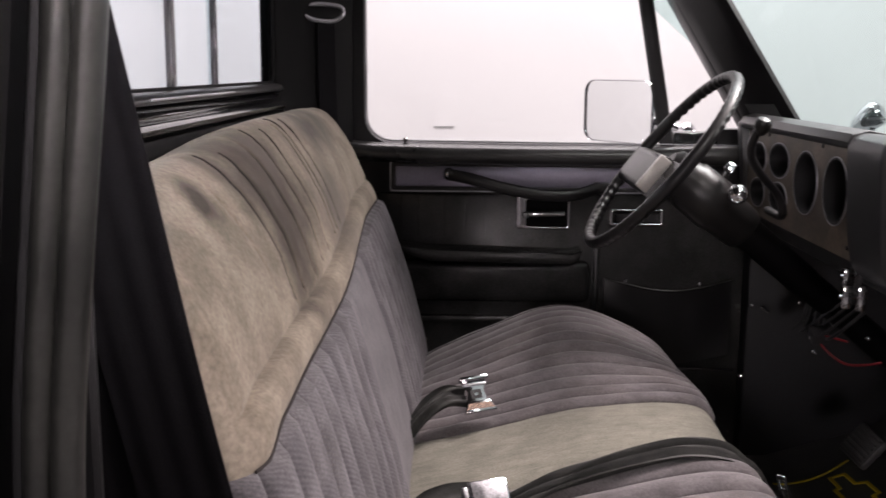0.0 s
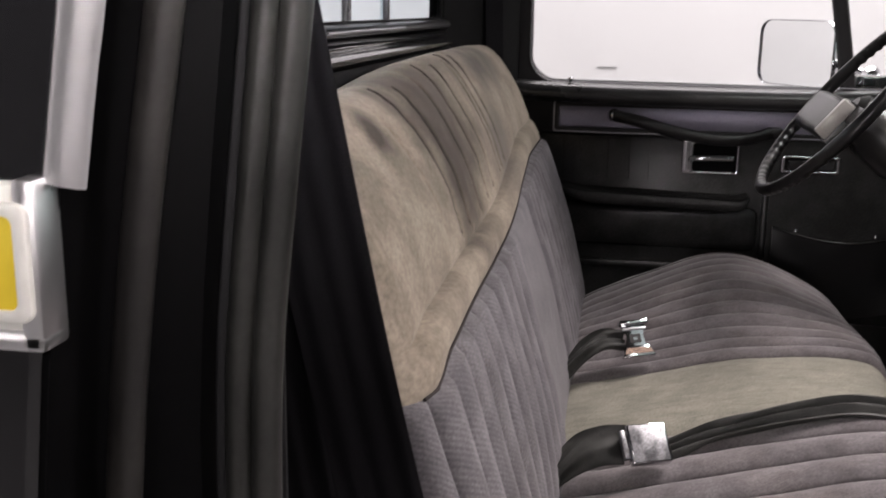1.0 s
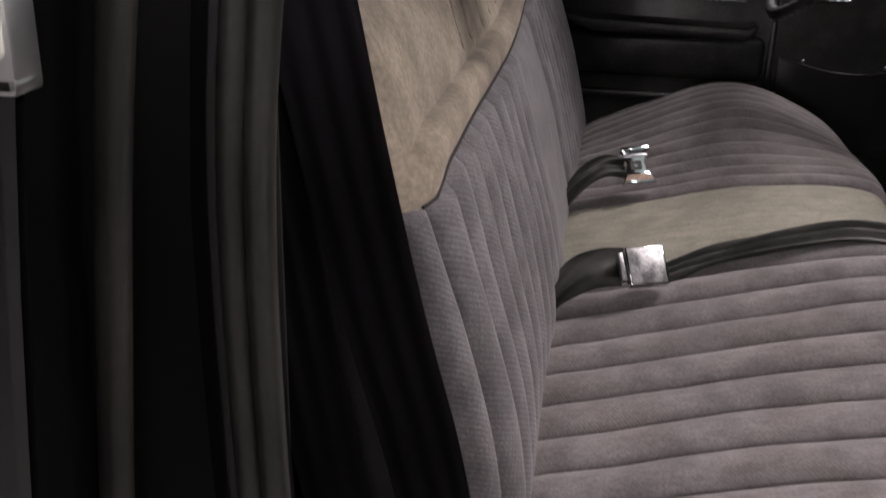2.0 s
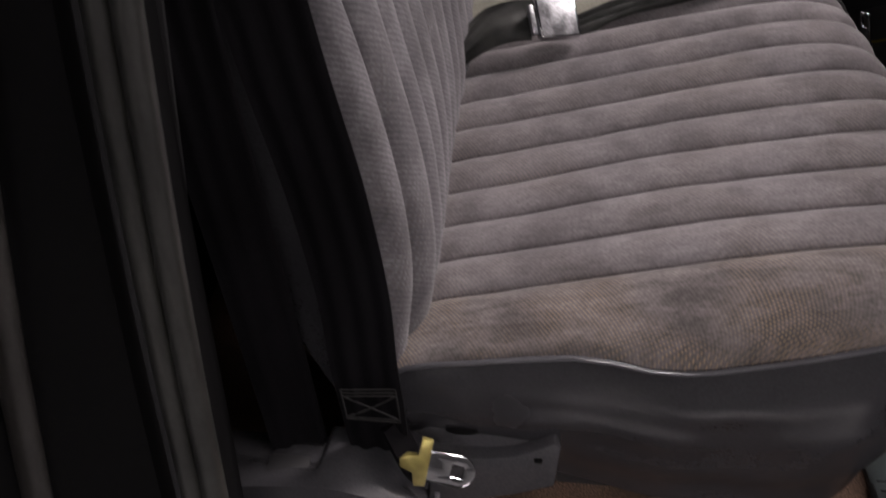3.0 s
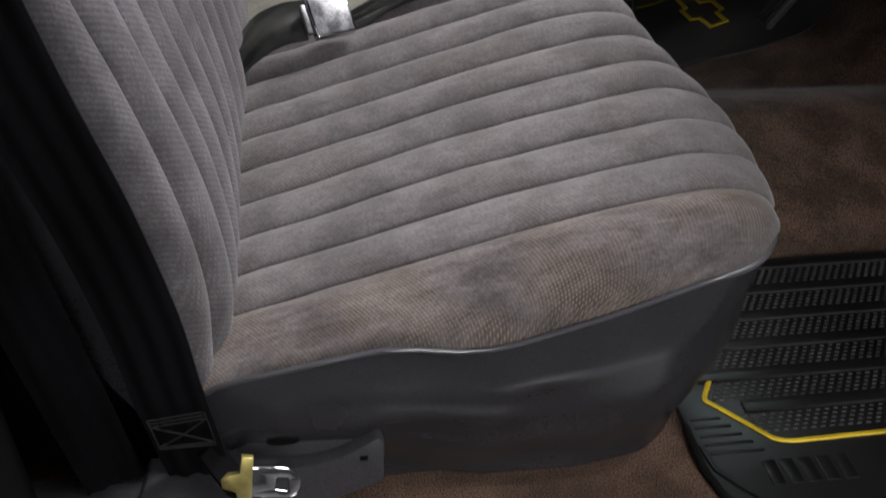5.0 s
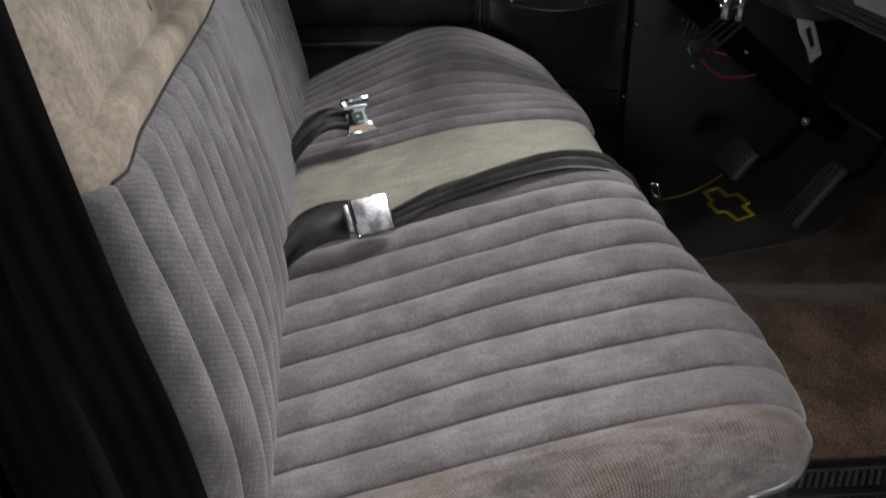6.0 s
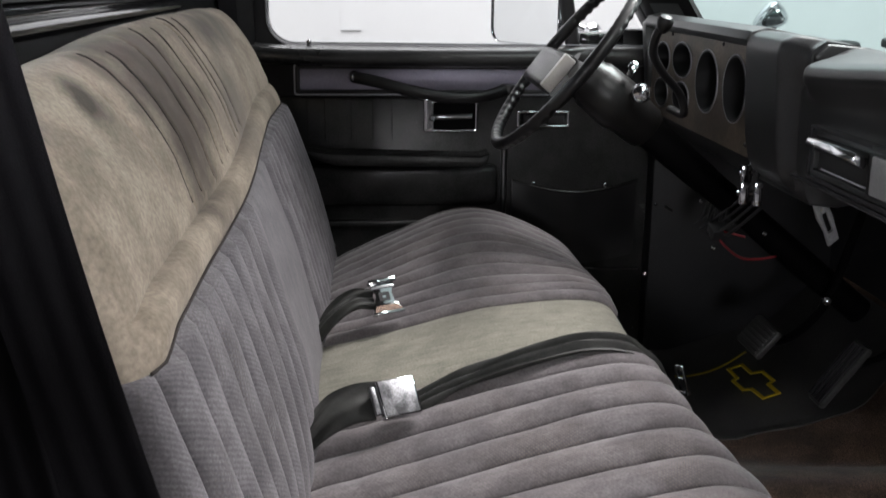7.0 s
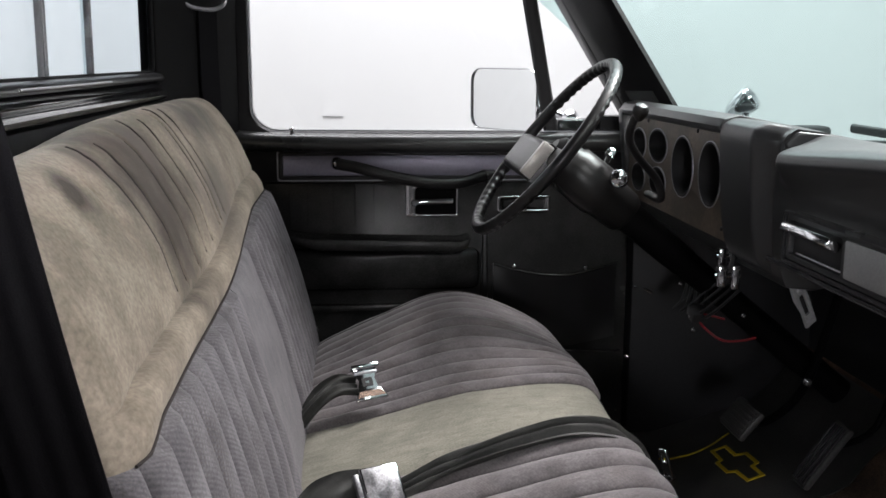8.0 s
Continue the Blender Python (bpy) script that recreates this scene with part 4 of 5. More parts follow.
for y, z, ry, rz in GAUGES:
    ring = part("gauge_ring", plate(circle(y, z, ry + 0.0006, 36, rz + 0.0006), [circle(y, z, ry - 0.001, 36, rz - 0.001)], "x", 0.6258, 0.633, 0.0004), "brushed", cl, "thin bright gauge ring")
    part("gauge_cup", plate(circle(y, z, ry - 0.0015, 36, rz - 0.0015), [circle(y, z, ry - 0.004, 36, rz - 0.004)], "x", 0.626, 0.69), "black", ring)
for y, z in ((1.62, 0.744), (1.755, 0.747), (2.05, 0.747), (2.17, 0.745), (1.62, 0.60)):
    part("screw", lathe([(0.004, 0), (0.003, 0.002)], (0.628, y, z), (-1, 0, 0), 10), "black", cl)
part("cluster_back", box((0.69, 1.60, 0.57), (0.70, 2.20, 0.77)), "black", dash)
part("dash_lower", plate([(0.655, 0.545), (0.640, 0.585), (0.70, 0.59), (0.74, 0.55), (0.70, 0.54)], [], "y", 1.43, 2.25, 0.004), "dash_vinyl", dash)
part("dash_floor", box((0.70, 1.43, 0.545), (1.08, 2.25, 0.556)), "black", dash)

strip = part("dash_strip", plate(rrect(1.020, 0.633, 0.70, 0.062, 0.006), [rrect(1.287, 0.633, 0.148, 0.046, 0.004)], "x", 0.624, 0.638, 0.002), "dash_vinyl", dash, "black-framed trim strip across the dash")
part("strip_inlay", plate(rrect(0.94, 0.633, 0.52, 0.046, 0.003), [], "x", 0.6215, 0.630, 0.001), "inlay", strip, "brushed grey inlay")
part("strip_line", plate(rrect(1.020, 0.633, 0.708, 0.070, 0.007), [rrect(1.020, 0.633, 0.700, 0.062, 0.006)], "x", 0.621, 0.636), "plastic_grey", strip)
part("strip_lip", sweep([(0.626, 0.70, 0.590), (0.626, 1.43, 0.590)], 0.003, 8, 0.004), "plastic_grey", strip)
part("ashtray_pull", box((-0.010, -0.068, -0.0065), (0.010, 0.068, 0.0065), 0.003, turn=Matrix.Translation((0.616, 1.284, 0.6465)) @ Matrix.Rotation(radians(28), 4, "Y")), "chrome", strip, "chrome pull")
part("ashtray_recess", box((0.632, 1.212, 0.609), (0.64, 1.362, 0.657)), "black", strip)
part("recess_edge", sweep([(0.629, 1.22, 0.613), (0.629, 1.345, 0.613)], 0.0012, 6), "brushed", strip)

# steering column and wheel
AXIS = Vector((0.778, 0, -0.628))
HUB = Vector((0.381, 1.85, 0.713))
UPW = Vector((0.628, 0, 0.778))
SIDE = Vector((0, 1, 0))
wheel = thing("steering_wheel", HUB, "black two-spoke steering wheel with finger grips", "steering wheel")
R = 0.185


def rim():
    bm = bmesh.new()
    rings = []
    N, n = 310, 10
    for i in range(N):
        a = 2 * math.pi * i / N
        c = HUB + (UPW * math.cos(a) + SIDE * math.sin(a)) * R
        out = (UPW * math.cos(a) + SIDE * math.sin(a))
        g = 1.0 if abs(math.sin(a)) > 0.93 else 0.0
        ring = []
        for q in range(n):
            b = 2 * math.pi * q / n
            r = 0.0112
            inner = max(0.0, -math.cos(b)) * 0.6 + max(0.0, math.sin(b)) * 0.5
            r -= 0.0045 * inner * (0.5 + 0.5 * math.cos(a * 62)) * (1 - g)
            ring.append(bm.verts.new(c + out * (r * math.cos(b)) + AXIS * (r * math.sin(b))))
        rings.append(ring)
    for i in range(N):
        A, B = rings[i], rings[(i + 1) % N]
        for q in range(n):
            bm.faces.new((A[q], A[(q + 1) % n], B[(q + 1) % n], B[q]))
    return bm


part("rim", rim(), "vinyl_black", wheel, "black rim with moulded finger grips")
W = Matrix.Translation(HUB) @ Matrix((SIDE, UPW, -AXIS)).transposed().to_4x4()


def on_wheel(bm):
    bm.transform(W)
    return bm


part("spoke", on_wheel(box((-0.183, -0.026, -0.010), (0.183, 0.008, 0.004), 0.006)), "vinyl_black", wheel)
pad = part("hub_pad", on_wheel(loft([[(x, y, z) for x, y in pts] for z, pts in ((-0.006, [(-0.115, -0.066), (0.115, -0.066), (0.115, 0.004), (-0.115, 0.004)]), (0.014, [(-0.113, -0.068), (0.113, -0.068), (0.113, 0.006), (-0.113, 0.006)]), (0.024, [(-0.104, -0.062), (0.104, -0.062), (0.104, 0.0), (-0.104, 0.0)]), (0.027, [(-0.09, -0.055), (0.09, -0.055), (0.09, -0.008), (-0.09, -0.008)]))])), "vinyl_black", wheel, "black horn pad")
part("pad_insert", on_wheel(box((-0.1165, -0.064, 0.006), (-0.101, 0.002, 0.0280), 0.003)), "silver", pad, "pale metal horn insert")

col = thing("steering_column", HUB + AXIS * 0.45, "black steering column with a chrome key lock", "steering column")
part("shroud", lathe([(0.026, 0.012), (0.038, 0.022), (0.041, 0.06), (0.046, 0.066), (0.048, 0.13), (0.043, 0.14), (0.040, 0.19), (0.034, 0.20), (0.01, 0.202)], HUB, AXIS, 28), "rubber_mat", col)
part("tube", lathe([(0.030, 0.19), (0.028, 0.34), (0.026, 0.345), (0.026, 0.75)], HUB, AXIS, 24), "jamb", col)
key = HUB + AXIS * 0.13 + Vector((0.02, -0.062, 0.03))
part("key_lock", lathe([(0.017, -0.02), (0.017, 0.004), (0.0145, 0.008), (0.013, 0.006), (0.006, 0.009), (0.001, 0.010)], key, (-0.2, -1, 0.1), 20), "chrome", col, "chrome key lock")
part("hazard_knob", lathe([(0.006, 0), (0.006, 0.02), (0.009, 0.022), (0.008, 0.03), (0.002, 0.032)], HUB + AXIS * 0.10 + Vector((0.03, -0.03, 0.04)), (0, -0.8, 0.6), 14), "chrome", col)
lever = part("shift_lever", sweep(spline([(0.560, 1.81, 0.632), (0.570, 1.762, 0.630), (0.556, 1.745, 0.665), (0.515, 1.715, 0.705), (0.492, 1.69, 0.735), (0.488, 1.665, 0.765), (0.497, 1.652, 0.786)], 6), 0.007, 10), "vinyl_black", col, "black gear lever")
part("lever_knob", lathe([(0.006, -0.012), (0.010, -0.006), (0.0128, 0.001), (0.0130, 0.008), (0.0095, 0.014), (0.002, 0.0165)], (0.496, 1.652, 0.782), (0.1, -0.35, 0.9), 18), "rubber_mat", lever, "rounded black knob")
part("turn_lever", sweep(spline([(0.45, 1.90, 0.665), (0.42, 2.0, 0.68), (0.40, 2.06, 0.69)], 5), 0.006, 8), "black", col)

# ---- under the dashboard ----
br = thing("heater_bracket", (0.68, 1.485, 0.47), "pale grey slotted bracket hanging under the dash", "bracket")
tilt = Matrix.Translation((0.708, 1.487, 0.512)) @ Matrix.Diagonal((0.62, 0.85, 0.85, 1)) @ Matrix.Rotation(radians(-32), 4, "Y")
bm = plate([(-0.014, 0.05), (0.014, 0.05), (0.017, 0.0), (0.014, -0.05), (-0.014, -0.05), (-0.012, -0.02), (-0.018, 0.01)], [rrect(0.001, -0.008, 0.012, 0.04, 0.003)], "y", -0.004, 0.004, 0.001)
bm.transform(tilt)
part("plate", bm, "plastic_light", br)
bm = lathe([(0.007, 0), (0.006, 0.006), (0.001, 0.008)], (0.001, -0.004, 0.022), (0, -1, 0), 12)
bm.transform(tilt)
part("knob", bm, "plastic_light", br)

for x, y, z, s in ((0.640, 1.615, 0.556, 0.85), (0.634, 1.585, 0.530, 1.1)):
    k = thing("chrome_switch", (x, y, z), "small chrome switch block under the dash", "switch", "switches under the dash")
    part("blade", box((x - 0.020 * s, y - 0.006, z - 0.016 * s), (x - 0.007 * s, y + 0.008, z + 0.016 * s), 0.003), "chrome", k)
    part("blade", box((x + 0.000 * s, y - 0.008, z - 0.019 * s), (x + 0.012 * s, y + 0.006, z + 0.017 * s), 0.003), "chrome", k)
    part("link", sweep([(x - 0.024 * s, y, z), (x + 0.014 * s, y, z + 0.001)], 0.0035 * s, 8), "chrome", k)
    part("stem", sweep([(x, y + 0.002, z + 0.01), (x + 0.02, y + 0.02, z + 0.06)], 0.005, 8), "black", k)

wires = thing("wiring", (0.68, 1.72, 0.40), "loose red and black wires under the dash", "wires")
part("red_wire", sweep(spline([(0.64, 1.76, 0.425), (0.655, 1.75, 0.402), (0.668, 1.70, 0.393), (0.685, 1.66, 0.402), (0.70, 1.63, 0.415)], 6), 0.0022, 6), "red", wires, "thin red wire")
part("red_lead", sweep(spline([(0.648, 1.76, 0.425), (0.665, 1.74, 0.425), (0.68, 1.72, 0.424)], 5), 0.002, 6), "red", wires)
for q in range(5):
    a = 0.05 * q
    part("black_wire", sweep(spline([(0.68 + a * 0.3, 1.66 + a, 0.49), (0.65, 1.70 + a, 0.44 - 0.01 * q), (0.665, 1.78 + a * 0.6, 0.42), (0.70, 1.86 + a * 0.5, 0.47)], 6), 0.003, 6), "black", wires)
part("connector", box((0.634, 1.752, 0.412), (0.662, 1.786, 0.432), 0.003, turn=Matrix.Rotation(radians(20), 4, "X")), "black", wires)
part("clip", box((0.632, 1.768, 0.414), (0.640, 1.782, 0.420), 0.001), "chrome", wires)
for x, y, z in ((0.727, 2.1, 0.401), (0.660, 2.2, 0.372), (0.723, 1.9, 0.404), (0.655, 1.8, 0.383), (0.747, 1.8, 0.408)):
    part("terminal", lathe([(0.0045, 0), (0.004, 0.012), (0.001, 0.014)], (x, y, z), (-0.4, -0.8, 0.3), 10), "chrome", wires)

part("terminal_lug", sweep([(0.678, 2.2, 0.370), (0.694, 2.195, 0.361)], 0.004, 8), "chrome", wires)
brake = thing("brake_pedal", (0.76, 1.80, 0.18), "black rubber brake pedal on a curved arm", "pedal")
pt = Matrix.Translation((0.752, 1.795, 0.214)) @ Matrix.Rotation(radians(40), 4, "Y")
bm = box((-0.007, -0.052, -0.032), (0.007, 0.052, 0.032), 0.006)
bm.transform(pt)
pp = part("pedal_pad", bm, "rubber_lifted", brake)
for q in range(6):
    bm = box((-0.010, -0.045, -0.026 + 0.0095 * q), (-0.006, 0.045, -0.0215 + 0.0095 * q), 0.001)
    bm.transform(pt)
    part("rib", bm, "rubber_lifted", pp)
# Near-black colour stands for the dark under the dash.
part("pedal_arm", sweep(spline([(0.758, 1.785, 0.205), (0.80, 1.785, 0.212), (0.845, 1.79, 0.245), (0.88, 1.795, 0.30), (0.93, 1.80, 0.47)], 6), 0.007, 10, 0.011, up=(0, 1, 0)), "jamb", brake)
# Chrome stud added as the bright glint on the arm.
part("arm_glint", lathe([(0.009, 0), (0.008, 0.006), (0.002, 0.008)], (0.868, 1.785, 0.285), (-0.3, -1, 0.2), 12), "chrome", brake)
gas = thing("accelerator_pedal", (0.80, 1.64, 0.12), "long ribbed black accelerator pedal", "pedal")
gt = Matrix.Translation((0.838, 1.645, 0.200)) @ Matrix.Rotation(radians(36), 4, "Y")
bm = box((-0.007, -0.026, -0.065), (0.007, 0.026, 0.065), 0.006)
bm.transform(gt)
gp = part("pedal_pad", bm, "rubber_lifted", gas)
for q in range(4):
    bm = box((-0.010, -0.023 + 0.0125 * q, -0.058), (-0.006, -0.016 + 0.0125 * q, 0.058), 0.001)
    bm.transform(gt)
    part("rib", bm, "plastic_grey", gp)
part("pedal_rod", sweep(spline([(0.85, 1.645, 0.21), (0.93, 1.645, 0.25), (0.97, 1.645, 0.40)], 5), 0.006, 8), "jamb", gas)

# ---- mats ----
def mat_z(x, y):
    return floor_z(x, y) + 0.004


dm = thing("floor_mat", (0.8, 2.0, 0.0), "black rubber driver mat with a yellow outlined cross", "floor mat", "rubber floor mats")
edge = lambda x: 1.79 - 0.02 * ease((x - 0.75) / 0.1) + 0.03 * ease((x - 0.92) / 0.1)
part("mat_sheet", sheet(lambda x, v: (x, edge(x) + (2.274 - edge(x)) * v, max(mat_z(x, edge(x) + (2.274 - edge(x)) * v), 0.006) + 0.006 * math.exp(-(v / 0.03) ** 2)), lin(0.46, 1.09, 40), lin(0, 1, 40), (0, 0, -0.003)), "rubber_lifted", dm)


def on_mat(bm, lift=0.004):
    for v in bm.verts:
        v.co.z = max(mat_z(v.co.x, v.co.y), 0.006) + lift + v.co.z
    return bm


part("yellow_line", on_mat(sweep(spline([(0.700, 2.108, 0), (0.730, 2.106, 0), (0.768, 2.100, 0), (0.812, 2.110, 0), (0.866, 2.141, 0)], 6), 0.0035, 6, 0.0015), 0.002), "yellow", dm, "thin yellow line")
ca, sa = Vector((0.06, -0.998)), Vector((0.998, 0.06))
cross = [(-0.087, -0.020), (-0.034, -0.022), (-0.030, -0.033), (0.026, -0.033), (0.034, -0.018), (0.086, -0.016), (0.086, 0.022), (0.036, 0.022), (0.030, 0.036), (-0.028, 0.036), (-0.036, 0.016), (-0.088, 0.016)]


def shrink(loop, d):
    out = []
    n = len(loop)
    for i in range(n):
        p, a, b = Vector(loop[i]), Vector(loop[i - 1]), Vector(loop[(i + 1) % n])
        e1, e2 = (p - a).normalized(), (b - p).normalized()
        n1, n2 = Vector((-e1.y, e1.x)), Vector((-e2.y, e2.x))
        m = (n1 + n2) / (1 + n1.dot(n2))
        out.append(p + m * d)
    return out


to_mat = lambda loop: [(0.830 + p[0] * ca.x + p[1] * sa.x, 1.998 + p[0] * ca.y + p[1] * sa.y) for p in loop]
part("cross_outline", on_mat(plate(to_mat(cross), [to_mat(shrink(cross, 0.0065))], "z", 0.0, 0.0025), 0.002), "yellow", dm, "yellow cross-shaped outline")

pm = thing("floor_mat", (0.7, 0.95, 0.0), "ribbed black rubber mat with a yellow edge line", "floor mat", "rubber floor mats")
outer = [(0.432, 1.16), (0.428, 0.86), (0.426, 0.803), (0.435, 0.757), (0.467, 0.718), (0.487, 0.710), (0.86, 0.708), (0.98, 0.75), (1.0, 1.16)]


part("mat_sheet", plate(outer, [], "z", 0.0, 0.007, 0.002), "rubber_mat", pm)
part("mat_lip", sweep([(x, y, 0.009) for x, y in outer[1:8]], 0.0036, 8), "rubber_mat", pm)
part("inner_lip", sweep([(0.434, 0.83, 0.008), (0.438, 0.795, 0.008), (0.469, 0.753, 0.008), (0.487, 0.729, 0.008), (0.546, 0.724, 0.008), (0.85, 0.722, 0.008)], 0.0032, 8, 0.0025), "rubber_mat", pm)
part("yellow_line", sweep(spline([(0.479, 0.931, 0.0085), (0.466, 0.908, 0.0085), (0.463, 0.898, 0.0085), (0.470, 0.889, 0.0085), (0.508, 0.841, 0.0085), (0.517, 0.831, 0.0085), (0.533, 0.826, 0.0085), (0.56, 0.826, 0.0085), (0.664, 0.828, 0.0085), (0.86, 0.829, 0.0085)], 6), 0.0032, 8, 0.0016), "yellow", pm, "thin yellow line")
for q in range(6):
    y = 0.874 + 0.053 * q
    part("rib", box((0.50 - 0.04 * (q > 0), y, 0.006), (0.93, y + 0.017, 0.0115), 0.0035), "rubber_mat", pm)
me = bmesh.new()
for q in range(6):
    for k in range(44):
        for r in range(5):
            x, y = 0.462 + 0.0105 * k + 0.004 * r, 0.845 + 0.053 * q + 0.0064 * r
            if x > 0.515 - (y - 0.84) * 0.8:
                b = [me.verts.new((x + dx * 0.0034 + dy * 0.001, y + dy * 0.0017, 0.0068 + dz)) for dx, dy, dz in ((-1, -1, 0), (1, -1, 0), (1, 1, 0), (-1, 1, 0), (-0.6, -0.6, 0.0022), (0.6, -0.6, 0.0022), (0.6, 0.6, 0.0022), (-0.6, 0.6, 0.0022))]
                for f in ((4, 5, 6, 7), (0, 1, 5, 4), (1, 2, 6, 5), (2, 3, 7, 6), (3, 0, 4, 7)):
                    me.faces.new([b[w] for w in f])
part("tread_nub", me, "tread", pm)["kind"] = "stuff"
for q in range(5):
    part("border_rib", box((0.436 + 0.001 * q, 0.868 - 0.013 * q, 0.006), (0.470 + 0.0075 * q, 0.8715 - 0.013 * q, 0.0088), 0.001), "rubber_mat", pm)
for q in range(5):
    part("raised_bar", box((0.490 + 0.0195 * q, 0.768, 0.006), (0.504 + 0.0195 * q, 0.802, 0.0082), 0.002), "rubber_mat", pm)

sill = thing("trim_sill_plate", (0.65, 0.63, 0.0), "black moulded door-sill scuff plate with brass screws", "sill plate", kind="structure")
part("sill_body", plate([(0.335, 0.56), (0.350, 0.60), (0.352, 0.645), (0.368, 0.674), (0.382, 0.668), (1.05, 0.672), (1.05, 0.56)], [], "z", -0.02, 0.012, 0.003), "rubber_mat", sill)
for a in range(10):
    for b in range(5):
        part("tread", box((0.440 + 0.05 * a, 0.586 + 0.0165 * b, 0.011), (0.484 + 0.05 * a, 0.598 + 0.0165 * b, 0.0145), 0.0015), "rubber_mat", sill)
for x in (0.362, 0.72):
    part("screw", lathe([(0.008, 0), (0.008, 0.002), (0.005, 0.003), (0.0045, 0.0015), (0.001, 0.0015)], (x, 0.616, 0.012), (0, 0, 1), 14), "brass", sill)
tagged(part("trim_rocker", box((-0.40, 0.42, -0.26), (1.10, 0.60, -0.012), 0.02), "paint"), "glossy black rocker panel under the open door", "rocker panel", kind="structure")

# ---- passenger rear pillar and open door edge ----
pil = thing("trim_pillar_open", (-0.25, 0.5, 0.0), "black door-opening pillar with grey rubber seals", "pillar", kind="structure")
plan = [(-0.178, 0.645), (-0.150, 0.56), (-0.140, 0.475), (-0.146, 0.455), (-0.172, 0.44), (-0.178, 0.395), (-0.168, 0.378), (-0.160, 0.364), (-0.60, 0.364), (-0.60, 0.40), (-0.37, 0.40), (-0.37, 0.645)]
LEAN_OUT = [(-0.24, -0.05), (0.2, -0.042), (0.46, -0.032), (0.69, -0.013), (0.79, 0.0), (0.88, 0.015), (1.235, 0.058)]
LEAN_IN = [(-0.24, 0.03), (0.0, 0.018), (0.2, 0.010), (0.45, -0.004), (0.68, -0.009), (0.79, 0.0), (0.88, 0.010), (1.235, 0.042)]


def leaning(z, pts):
    """The pillar's plan at a height: its front edges lean with the door opening."""
    out = []
    for x, y in pts:
        k = 0.0 if x < -0.3 else ease((y - 0.40) / 0.06)
        lean = 0.0 if x < -0.3 else curve_at(z, LEAN_OUT) * (1 - k) + curve_at(z, LEAN_IN) * k
        out.append((x + lean, y, z))
    return out


HEIGHTS = lin(-0.24, 1.235, 24)
part("pillar_body", loft([leaning(z, plan) for z in HEIGHTS]), "jamb", pil)
part("outer_skin", loft([leaning(z, [(-0.60, 0.358), (-0.164, 0.358), (-0.161, 0.361), (-0.164, 0.3645), (-0.60, 0.3645)]) for z in HEIGHTS]), "paint", pil, "glossy black outer skin")
part("inner_trim", plate([(-0.36, 0.648), (-0.182, 0.648), (-0.190, 0.668), (-0.36, 0.69)], [], "z", 0.0, 1.21, 0.004), "black", pil)


def seal(xc, y, r, rb, zs, name, mat, lab):
    pts = [(xc + dx, y, z) for dx, z in zs]
    bm = sweep(spline(pts, 6), r, 14, rb, up=(0, 1, 0))
    return part(name, bm, mat, pil, lab)


run = [(curve_at(z, LEAN_IN), z) for z in (1.21, 1.08, 0.95, 0.87, 0.79, 0.72, 0.65, 0.55, 0.45, 0.32, 0.2, 0.0)]
s = seal(-0.1262, 0.452, 0.0066, 0.009, run, "door_seal", "rubber", "grey rubber door seal")
part("seal_lip", sweep(spline([(-0.1154 + dx, 0.4525, z) for dx, z in run], 6), 0.0062, 14, 0.0088, up=(0, 1, 0)), "rubber", s)
part("seal_flange", sweep(spline([(-0.134 + dx, 0.462, z) for dx, z in run], 6), 0.008, 8, 0.006, up=(0, 1, 0)), "black", s)
s2 = seal(-0.157, 0.418, 0.0075, 0.006, [(curve_at(z, LEAN_OUT), z) for z in (1.2, 1.05, 0.95, 0.87, 0.79, 0.72, 0.65, 0.55, 0.45, 0.3, 0.1)], "outer_seal", "rubber_dark", "narrow grey rubber seal")
part("striker_bolt", join(lathe([(0.014, 0), (0.014, 0.005), (0.007, 0.007), (0.007, 0.026), (0.010, 0.027), (0.010, 0.033), (0.003, 0.034)], (-0.172, 0.452, 0.342), (1, -0.3, 0), 18)), "chrome", pil, "chrome striker bolt")
part("window_trim", sweep(spline([(-0.156, 0.3615, 0.805), (-0.150, 0.3615, 0.84), (-0.139, 0.361, 0.90), (-0.09, 0.361, 1.2)], 5), 0.0085, 10, 0.004, up=(0, 1, 0)), "aluminium", pil, "bright window trim")
band = part("belt_moulding", box((-0.60, 0.352, 0.756), (-0.161, 0.366, 0.806), 0.003), "cream", pil, "white and chrome body moulding")
part("moulding_edge", box((-0.60, 0.350, 0.752), (-0.159, 0.366, 0.759), 0.002), "aluminium", band)
part("moulding_end", box((-0.167, 0.350, 0.752), (-0.159, 0.366, 0.808), 0.002), "aluminium", band)
em = part("emblem_frame", plate(rrect(-0.200, 0.7815, 0.078, 0.038, 0.004), [rrect(-0.200, 0.7815, 0.068, 0.030, 0.003)], "y", 0.3475, 0.354, 0.001), "cream", band, "white frame")
part("emblem_panel", plate(rrect(-0.200, 0.7815, 0.070, 0.032, 0.003), [], "y", 0.349, 0.353), "yellow_foil", em, "yellow emblem panel")
part("emblem_bar", box((-0.224, 0.3465, 0.7785), (-0.178, 0.351, 0.7865), 0.001), "cream", em)
part("emblem_bar", box((-0.222, 0.3458, 0.7800), (-0.181, 0.350, 0.7850), 0.001), "black", em)

# seat belt at the open door
sb = thing("seat_belt", (-0.12, 0.7, 0.15), "black shoulder belt hanging beside the open door", "seat belt", "seat belts")
